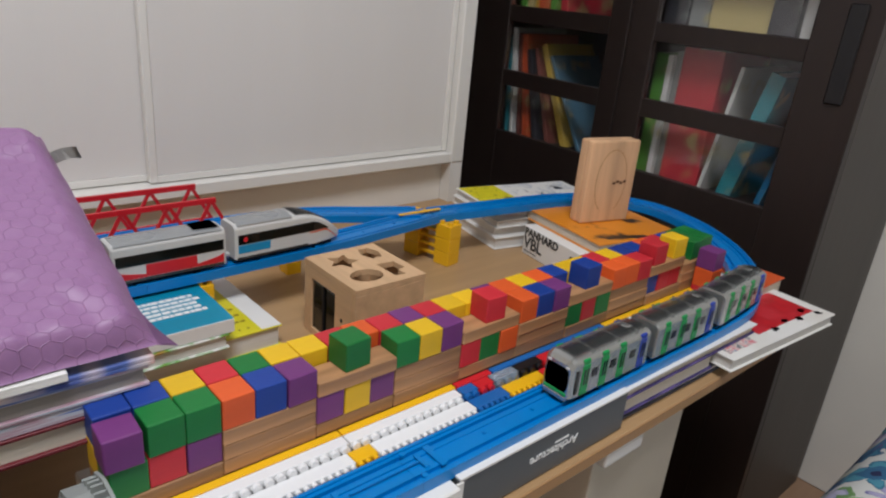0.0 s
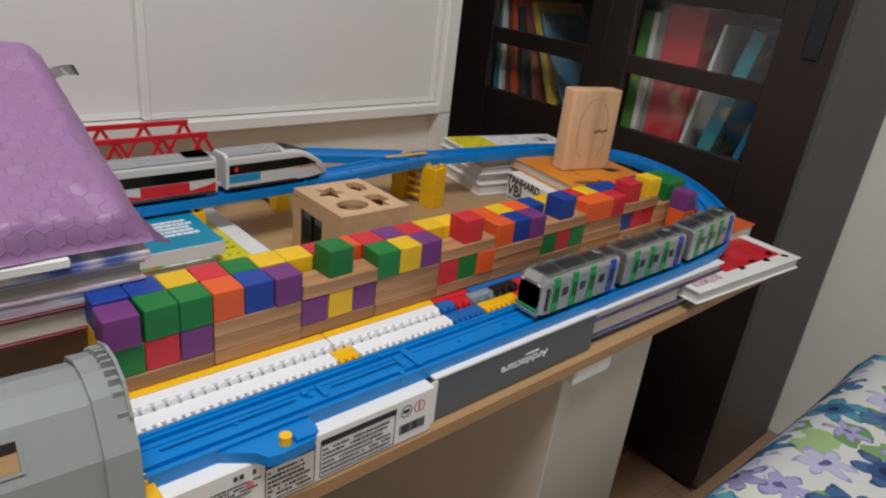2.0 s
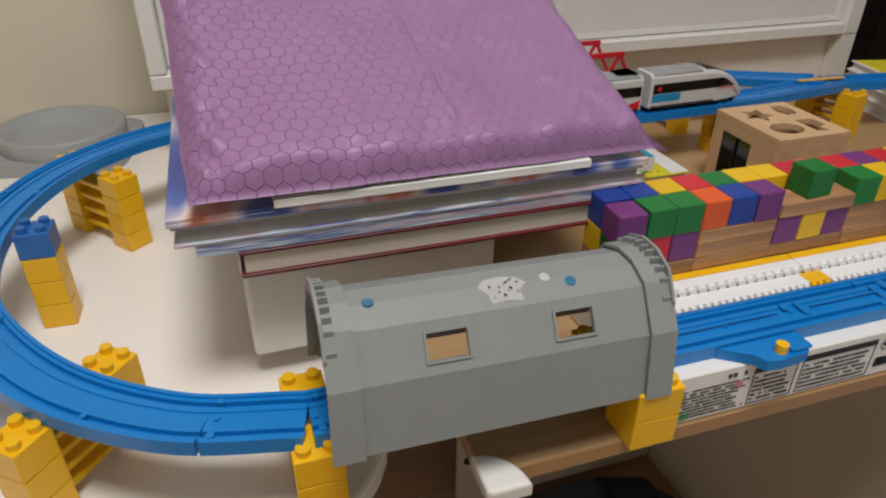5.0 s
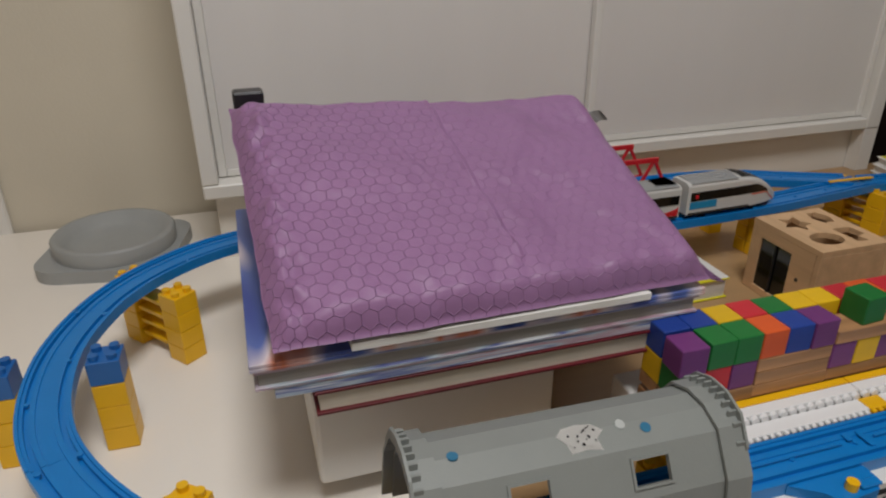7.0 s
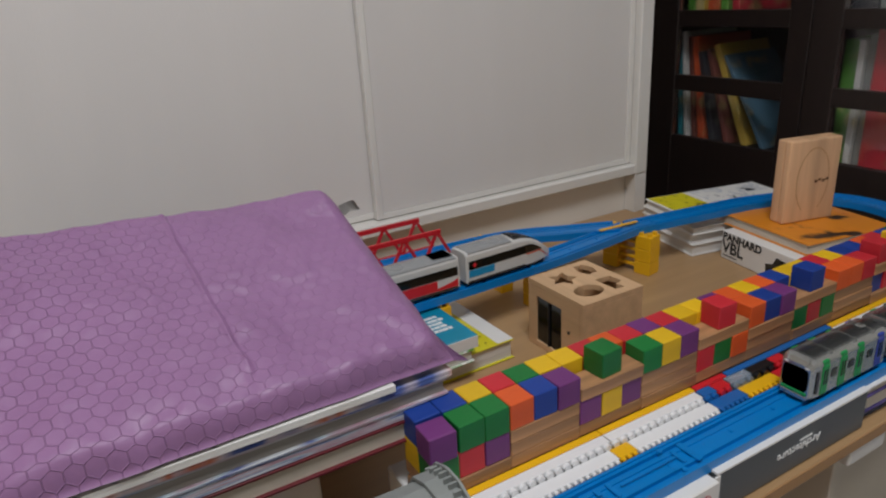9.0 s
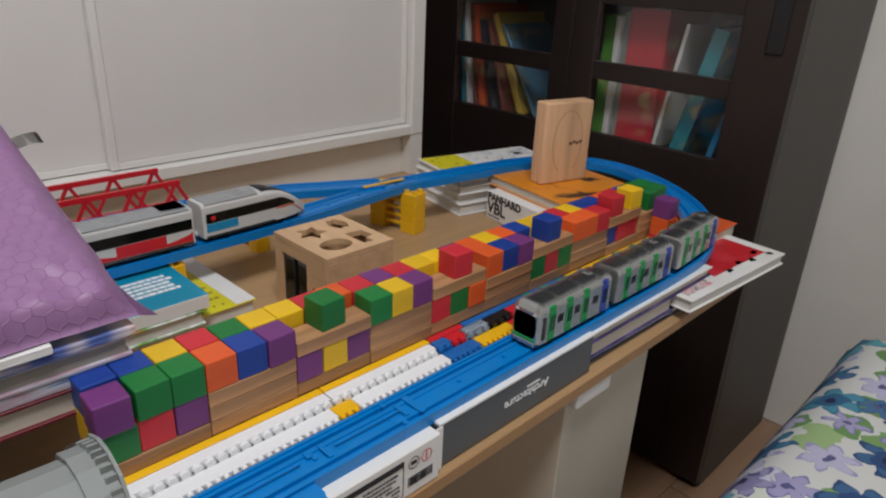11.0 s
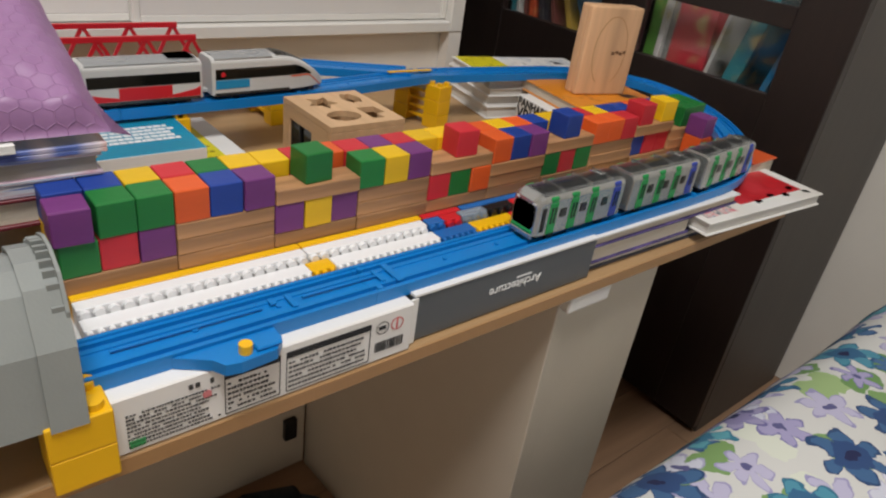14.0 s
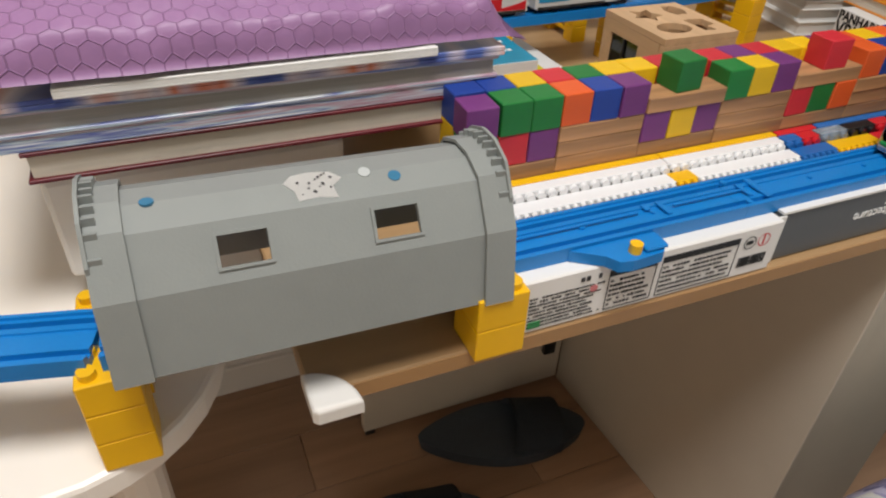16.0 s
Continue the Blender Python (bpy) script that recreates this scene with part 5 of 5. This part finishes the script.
# ---------------- things on the desk inside the loop ----------------
def sorter_box():
    o = thing("shape_sorter", (-0.548, 0.431, DK), "beech wood shape sorter box with cut-out lid and a dark hatch", "toy box")
    x0, x1, y0, y1, z0, z1 = -0.601, -0.495, 0.384, 0.479, DK + 0.0005, 0.630
    t = 0.007
    part("side_panel", B(x0 + t + 0.0002, x1 - t - 0.0002, y1 - t, y1, z0, z1 - t, bevel=0.0006), M_BEECH, o)
    part("side_panel", B(x0, x0 + t, y0, y1, z0, z1 - t, bevel=0.0006), M_BEECH, o)
    part("side_panel", B(x1 - t, x1, y0, y1, z0, z1 - t, bevel=0.0006), M_BEECH, o)
    part("floor_panel", B(x0 + t + 0.0003, x1 - t - 0.0003, y0 + t + 0.0003, y1 - t - 0.0003, z0, z0 + 0.005), M_BEECH, o)
    bm = bmesh.new()
    hx0, hx1, hz0, hz1 = x0 + 0.016, x1 - 0.040, z0 + 0.008, z1 - 0.020
    for q in ((x0 + t + 0.0002, hx0, z0, z1 - t), (hx1, x1 - t - 0.0002, z0, z1 - t), (hx0, hx1, z0, hz0), (hx0, hx1, hz1, z1 - t)):
        box(bm, q[0], q[1], y0, y0 + t, q[2], q[3])
    fr = part("front_panel", bm, M_BEECH, o)
    part("hatch", B(hx0 + 0.0004, hx1 - 0.0004, y0 + 0.002, y0 + 0.004, hz0 + 0.0004, hz1 - 0.0004), M_GLASSY, fr, "dark hatch")
    part("hatch_bar", B((hx0 + hx1) / 2 - 0.001, (hx0 + hx1) / 2 + 0.001, y0 - 0.0005, y0 + 0.0018, hz0 + 0.0006, hz1 - 0.0006), M_BLACK, fr)
    for zz in (z0 + 0.018, z0 + 0.045):
        part("dowel", cyl(bmesh.new(), (x1 - 0.026, y0 - 0.0003, zz), 0.0022, 0.001, "y", 12), M_BLACK, o, "dark dowel hole")
    bm = bmesh.new()
    edges = []

    def loop(pts):
        vs = [bm.verts.new((x, y, z1)) for x, y in pts]
        edges.extend(bm.edges.new((vs[i], vs[(i + 1) % len(vs)])) for i in range(len(vs)))

    loop([(x0, y0), (x1, y0), (x1, y1), (x0, y1)])
    cx, cy = (x0 + x1) / 2, (y0 + y1) / 2
    loop([(cx - 0.022 + r * math.cos(a), cy - 0.016 + r * 0.95 * math.sin(a)) for a, r in [(radians(36 * i), 0.021 if i % 2 == 0 else 0.011) for i in range(10)]])
    loop([(cx + 0.024 + 0.016 * math.cos(a), cy - 0.014 + 0.020 * math.sin(a)) for a in [radians(24 * i) for i in range(15)]])
    loop([(cx - 0.028 + 0.015 * math.cos(a) * (1.25 if i % 2 else 0.9), cy + 0.026 + 0.012 * math.sin(a)) for i, a in enumerate([radians(30 * i) for i in range(12)])])
    loop([(cx + 0.004, cy + 0.013), (cx + 0.040, cy + 0.014), (cx + 0.042, cy + 0.028), (cx + 0.029, cy + 0.026), (cx + 0.026, cy + 0.038), (cx + 0.006, cy + 0.036)])
    bmesh.ops.triangle_fill(bm, edges=edges, use_beauty=True)
    ex = bmesh.ops.extrude_face_region(bm, geom=list(bm.faces))
    bmesh.ops.translate(bm, verts=[v for v in ex["geom"] if isinstance(v, bmesh.types.BMVert)], vec=(0, 0, -(t - 0.0004)))
    bmesh.ops.recalc_face_normals(bm, faces=bm.faces)
    part("lid", bm, M_BEECH, o, "beech lid with cut-out shapes")


sorter_box()


def slab():
    o = thing("wooden_puzzle", (-0.568, 0.905, 0.6043), "thick pale wooden puzzle box standing on edge on the orange book", "toy", rz=-14)
    part("wooden_board", B(-0.016, 0.0, -0.048, 0.048, 0, 0.132, bevel=0.0025, seg=2), M_PINE, o, local=True)
    part("wooden_board", B(0.0004, 0.012, -0.048, 0.048, 0, 0.132, bevel=0.0025, seg=2), M_PINE, o, local=True)
    bm = bmesh.new()
    arc = [Vector((0.0124, 0.030 * math.cos(a), 0.066 + 0.052 * math.sin(a))) for a in [radians(-60 + 12 * i) for i in range(26)]]
    for p, q in zip(arc, arc[1:]):
        d = (q - p)
        n = Vector((0, -d.z, d.y)).normalized() * 0.0006
        bm.faces.new([bm.verts.new(v) for v in (p + n, q + n, q - n, p - n)])
    part("engraving", bm, mat("burnt_line", "B08452", 0.6), o, "thin engraved lines", local=True)
    bm = bmesh.new()
    for k in range(4):
        box(bm, 0.0122, 0.0126, 0.004 + k * 0.007, 0.0095 + k * 0.007, 0.062 + 0.002 * (k % 2), 0.0665 + 0.002 * (k % 2))
    part("print", bm, mat("burnt_text", "6A4A30", 0.6), o, "small burnt lettering", local=True)


slab()
C_ORANGE = pattern_mat("cover_orange_print", ["D88420", "DE8A22", "DE8A22", "DE8A22", "DE8A22", "D88420", "2A2420"], 20, 0.35)
book("orange_book", -0.655, -0.475, 0.822, 0.995, 0.5862, 0.604, C_ORANGE, "orange printed board book lying on a model kit box", "y1", M_PAGES, rz=-10)


def kit_box():
    o = thing("model_kit_box", (-0.544, 0.880, DK), "white model kit box with bold black lettering", "box", rz=-10)
    part("carton", B(-0.085, 0.085, -0.083, 0.083, 0.0005, 0.0478, bevel=0.001), M_CARD, o, local=True)
    z = Matrix(((1, 0, 0, 0), (0, 0, -1, 0), (0, 1, 0, 0), (0, 0, 0, 1)))
    rot = Matrix.Rotation(radians(-10), 4, "Z")
    base = Matrix.Translation((-0.552, 0.886, DK)) @ rot
    for text, size, u, v in (("PANHARD", 0.0175, -0.082, 0.0335), ("VBL", 0.0275, -0.082, 0.0125)):
        cu = bpy.data.curves.new("t", "FONT")
        cu.body, cu.size, cu.extrude, cu.offset = text, size, 0.0002, 0.0006
        tmp = bpy.data.objects.new("t", cu)
        me = bpy.data.meshes.new_from_object(tmp)
        bpy.data.objects.remove(tmp)
        me.materials.clear()
        me.materials.append(M_TEXT)
        me.transform(Matrix.Translation((u, -0.0834, v)) @ z)
        ob = new("lettering", me)
        ob.parent = o
        tagged(ob, "bold black letters")
    bm = bmesh.new()
    for i in range(7):
        box(bm, -0.080 + 0.0045 * i, -0.0765 + 0.0045 * i, -0.0835, -0.0831, 0.0060, 0.0080)
    part("print", bm, M_TEXTG, o, local=True)
    bm = bmesh.new()
    prof = [(0.012, 0.008), (0.060, 0.006), (0.066, 0.018), (0.056, 0.024), (0.050, 0.036), (0.030, 0.038), (0.024, 0.026), (0.010, 0.022)]
    bm.faces.new([bm.verts.new((u, -0.0834, v)) for u, v in prof])
    bmesh.ops.solidify(bm, geom=bm.faces, thickness=0.0003)
    part("picture", bm, mat("vehicle_print", "4A4840", 0.5, var=0.5, scale=300), o, "printed grey vehicle", local=True)


kit_box()
for i, (h, m, lab) in enumerate(((0.020, C_WHITE, "thick white paperback in a stack"), (0.016, C_WHITE, "white paperback in a stack"), (0.014, C_WHITE, "white paperback in a stack"),
                                 (0.0125, C_WHITE, "white and yellow magazine on top of a book stack"))):
    z = DK + 0.0005 + sum((0.020, 0.016, 0.014, 0.0125)[:i])
    pb = book("paperback", -0.796 + 0.003 * i, -0.646 - 0.004 * (i % 2), 0.789 + 0.003 * (i % 2), 1.029, z, z + h - 0.0002, m, lab, "y1", M_PAGESW, group="stack of paperbacks", rz=(-11, -13, -11.5, -12.5)[i])

part("cover_panel", B(-0.066, 0.030, -0.114, -0.040, 0.0124, 0.0128), pattern_mat("panel_yellow", ["D8CC1E", "DCD22A", "D2C61C", "DCD22A", "3A3A20"], 60, 0.4), pb, "yellow printed panel", local=True)
part("cover_picture", B(-0.066, 0.060, -0.025, 0.110, 0.0124, 0.0128), pattern_mat("picture_grey", ["44485A", "E4E2DE", "E4E2DE", "E4E2DE", "B8BCC4", "E4E2DE", "303440"], 34, 0.4), pb, "white and grey picture", local=True)

C_TEAL = pattern_mat("cover_teal", ["1687A6", "1687A6", "1E93B4"], 8, 0.3)
C_GRN = pattern_mat("cover_green_print", ["6FA83C", "E4E2DE", "5C9A3A", "C86A32"], 40, 0.4)
C_YW = pattern_mat("cover_yellow", ["D8CC1E", "DCD22A", "D2C61C"], 10, 0.35)
yb = book("picture_book", -0.730, -0.574, 0.10, 0.340, DK + 0.0005, 0.5655, C_YW, "yellow and white picture book at the bottom of a stack", "x0", M_PAGESW, group="picture book stack", rz=1)
bm = bmesh.new()
for k in range(7):
    cyl(bm, (0.066, 0.022 + 0.0105 * k, 0.0272), 0.0016, 0.0006, seg=8)
for k in range(3):
    for j in range(9):
        box(bm, 0.046 - 0.016 * k, 0.0495 - 0.016 * k, 0.022 + 0.0078 * j, 0.0275 + 0.0078 * j, 0.0270, 0.0274)
part("print", bm, mat("ochre_print", "8A7A1C", 0.5), yb, "small dark print", local=True)
book("picture_book", -0.715, -0.556, 0.10, 0.270, 0.566, 0.5825, C_GRN, "green printed picture book in the middle of a stack", "x0", M_PAGESW, group="picture book stack", rz=1)
part("cover_band", B(-0.077, 0.077, 0.096, 0.1195, 0.0271, 0.0275), M_CARD, yb, "white band", local=True)
tb = book("picture_book", -0.715, -0.560, 0.10, 0.278, 0.583, 0.5985, C_TEAL, "teal picture book with white print on top of a stack", "x0", M_PAGESW, group="picture book stack", rz=0)
bm = bmesh.new()
rt = random.Random(6)
for k in range(5):
    xx = 0.004 + 0.009 * k
    yy = -0.005
    while yy < 0.070:
        w = rt.uniform(0.004, 0.010)
        box(bm, xx, xx + 0.0055, yy, yy + w * 0.85, 0.0155, 0.0159)
        yy += w
part("print", bm, M_TEXTW, tb, "white print", local=True)
part("spine_band", B(0.0776, 0.0786, -0.0885, 0.0885, 0.0004, 0.0151), M_CARD, tb, "white spine", local=True)
part("cover_picture", B(-0.070, 0.070, -0.086, -0.012, 0.0156, 0.0159), pattern_mat("picture_dusk", ["4A3A36", "B8643A", "1687A6", "6A4A5A", "D89A3C", "1687A6"], 24, 0.3), tb, "dark and orange picture", local=True)


# ---------------- stack at the desk's end with the violet bag ----------------
wb = thing("white_box", (-0.536, -0.076, DK), "plain white cardboard box under a stack of books", "box")
part("carton", B(-0.659, -0.4135, -0.179, 0.027, DK + 0.0005, 0.618, bevel=0.004, seg=2), M_CARD, wb)
part("lid", B(-0.66, -0.412, -0.180, 0.028, 0.6182, 0.632, bevel=0.003, seg=2), M_CARD, wb)
book("red_book", -0.66, -0.385, -0.178, 0.10, 0.6325, 0.6535, pattern_mat("cover_crimson", ["661822", "661822", "54121A"], 10, 0.4), "thick book with a dark red cover and cream pages", "x0", M_PAGES, t=0.0026)
C_MAG = pattern_mat("cover_magazine", ["4A68B0", "C8CCD4", "B08A98", "B8C8D0", "5A64A0", "D8DCE0"], 42, 0.3, (0.3, 0.25, 7))
C_SKY = pattern_mat("cover_sky", ["2A3470", "3A4A90", "5468A8", "D6C8CC", "D07A5A", "C8CCE0", "3A4A90"], 15, 0.3, (0.25, 1, 0.2))
book("magazine", -0.66, -0.386, -0.205, 0.118, 0.654, 0.6632, C_MAG, "thin magazine with a colourful spine", "x1", M_PAGESW, t=0.0018)
book("cover_book", -0.678, -0.384, -0.220, 0.142, 0.6799, 0.6862, C_SKY, "thin large picture book with a blue and orange cover", "x0", M_PAGESW, t=0.0030)
book("large_book", -0.676, -0.385, -0.218, 0.138, 0.6636, 0.6797, C_MAG, "large picture book with a pale cover and grey pages", "x0", mat("grey_pages", "94908A", 0.8, var=0.2, scale=300, stretch=(0.05, 0.05, 6)), t=0.0024)
book("thin_book", -0.60, -0.380, -0.150, 0.088, 0.6866, 0.6928, C_WHITE, "thin white book under the violet bag", "x1", M_PAGESW)
single("dark_box", B(-0.676, -0.655, -0.207, -0.178, 0.6864, 0.812, bevel=0.002), M_BLACK, "small dark printed carton behind the violet bag", "box")
single("black_case", B(-0.652, -0.60, -0.17, 0.10, 0.6932, 0.765, bevel=0.004, seg=2), M_BLACK, "black case propping up the violet envelope", "case")


def violet_bag():
    o = thing("padded_bag", (-0.51, -0.03, 0.693), "violet metallic padded envelope resting aslant on a stack of books", "padded envelope")
    bl, br, tr, tl = Vector((-0.378, -0.203, 0.6945)), Vector((-0.386, 0.146, 0.6895)), Vector((-0.618, 0.134, 0.783)), Vector((-0.644, -0.212, 0.797))
    nu, nv = 260, 110
    up = (br - bl).cross(tl - bl).normalized()
    if up.z < 0:
        up = -up
    bm = bmesh.new()
    uvl = bm.loops.layers.uv.new("UVMap")
    grid = {}
    for s in (1, 0):
        for i in range(nu + 1):
            for j in range(nv + 1):
                u, v = i / nu, j / nv
                p = bl.lerp(br, u).lerp(tl.lerp(tr, u), v)
                ramp = [min(1.0, d / w) for d, w in ((u * 0.35, 0.026), ((1 - u) * 0.35, 0.024), (v * 0.27, 0.016), ((1 - v) * 0.27, 0.022))]
                puff = 1.0
                for r in ramp:
                    puff *= r * (2 - r) if r < 1 else 1.0
                wob = 0.0050 * noise.noise((u * 5, v * 4, 2.0)) + 0.0026 * noise.noise((u * 13, v * 10, 5.0)) + 0.0010 * noise.noise((u * 34, v * 26, 9.0))
                cu = u - 0.517 - 0.032 * (1 - v)
                run = min(1.0, max(0.0, (v - 0.10) / 0.08))
                crease = run * (0.0024 * math.exp(-(cu / 0.005) ** 2) - 0.0014 * math.tanh(cu / 0.005) * math.exp(-abs(cu) / 0.08))
                crease += 0.0016 * math.exp(-((u - 0.30 - 0.25 * (1 - v)) / 0.012) ** 2) * math.exp(-((v - 0.62) / 0.25) ** 2)
                fold = 0.009 * math.exp(-((u - 0.055) / 0.03) ** 2) * noise.noise((u * 22, v * 17, 0.0)) + 0.003 * math.exp(-((v - 0.05) / 0.04) ** 2) * noise.noise((u * 14, 3.0, 1.0))
                h = puff * (0.0205 + wob + crease + fold) if s else puff * -0.001
                sag = Vector((0, 0, 0.006 * math.sin(math.pi * u) * -(v ** 3)))
                edge_w = 0.002 * noise.noise((u * 9, v * 9, 7.0))
                grid[s, i, j] = bm.verts.new(p + up * (h + 0.004) + sag + Vector((edge_w, edge_w, 0)))
    for s in (1, 0):
        for i in range(nu):
            for j in range(nv):
                q = [(i, j), (i + 1, j), (i + 1, j + 1), (i, j + 1)]
                f = bm.faces.new([grid[s, a, b] for a, b in (q if s else q[::-1])])
                for lp, (a, b) in zip(f.loops, q if s else q[::-1]):
                    lp[uvl].uv = (a / nu * 0.35 + 0.012 * min(1, a / nu * 14), b / nv * 0.27 + 0.012 * min(1, b / nv * 17))
    ring = [(i, 0) for i in range(nu)] + [(nu, j) for j in range(nv)] + [(i, nv) for i in range(nu, 0, -1)] + [(0, j) for j in range(nv, 0, -1)]
    for k in range(len(ring)):
        a, b = ring[k], ring[(k + 1) % len(ring)]
        bm.faces.new((grid[(0,) + a], grid[(0,) + b], grid[(1,) + b], grid[(1,) + a]))
    bmesh.ops.recalc_face_normals(bm, faces=bm.faces)
    film = quilt_mat()
    part("film", bm, film, o, smooth=True)
    bm = bmesh.new()
    uvl = bm.loops.layers.uv.new("UVMap")
    rows = []
    for i in range(9):
        t = i / 8
        base = br.lerp(tr, 0.17 * (1 - t)) + Vector((0, -0.007, 0.007))
        rows.append([bm.verts.new(base + Vector((0.004 * k * t, 0.019 * k * t ** 0.8, -0.008 * k * t + 0.002 * math.sin(5 * t + 2 * k)))) for k in (0, 0.5, 1)])
    for p, q in zip(rows, rows[1:]):
        for k in (0, 1):
            bm.faces.new((p[k], p[k + 1], q[k + 1], q[k]))
    for face in bm.faces:
        for lp in face.loops:
            lp[uvl].uv = (lp.vert.co.x, lp.vert.co.y)
    bmesh.ops.solidify(bm, geom=bm.faces, thickness=0.0012)
    part("corner_flap", bm, film, o, "crumpled sealed corner", smooth=True)
    bm = bmesh.new()
    rows = []
    for i in range(7):
        t = i / 6
        rows.append([bm.verts.new((-0.598 + 0.016 * k - 0.006 * t, 0.132 + 0.026 * t, 0.7755 - 0.006 * k + 0.004 * math.sin(t * 2.2))) for k in (0, 1)])
    for a, b in zip(rows, rows[1:]):
        bm.faces.new((a[0], a[1], b[1], b[0]))
    bmesh.ops.solidify(bm, geom=bm.faces, thickness=0.0006)
    part("paper_tag", bm, M_CARD, o, "curled white paper tag", smooth=True)


violet_bag()

# ---------------- floor boards ----------------
board_mesh = {}
for i in range(21):
    for j in range(4):
        y0 = -2.1 + 1.202 * j + 0.35 * (i % 3) - 0.3
        y1 = min(y0 + 1.2, 1.618)
        y0 = max(y0, -1.798)
        if y1 - y0 < 0.05:
            continue
        long = round(y1 - y0, 3)
        if long not in board_mesh:
            board_mesh[long] = mesh_of("plank", B(-0.0595, 0.0595, -long / 2, long / 2, 0, 0.0038, bevel=0.0008), M_FLOOR)
        p = new("plank", board_mesh[long])
        p.parent = floor
        p.matrix_world = pose(-1.05 + 0.12 * i, (y0 + y1) / 2, FL - 0.0038)
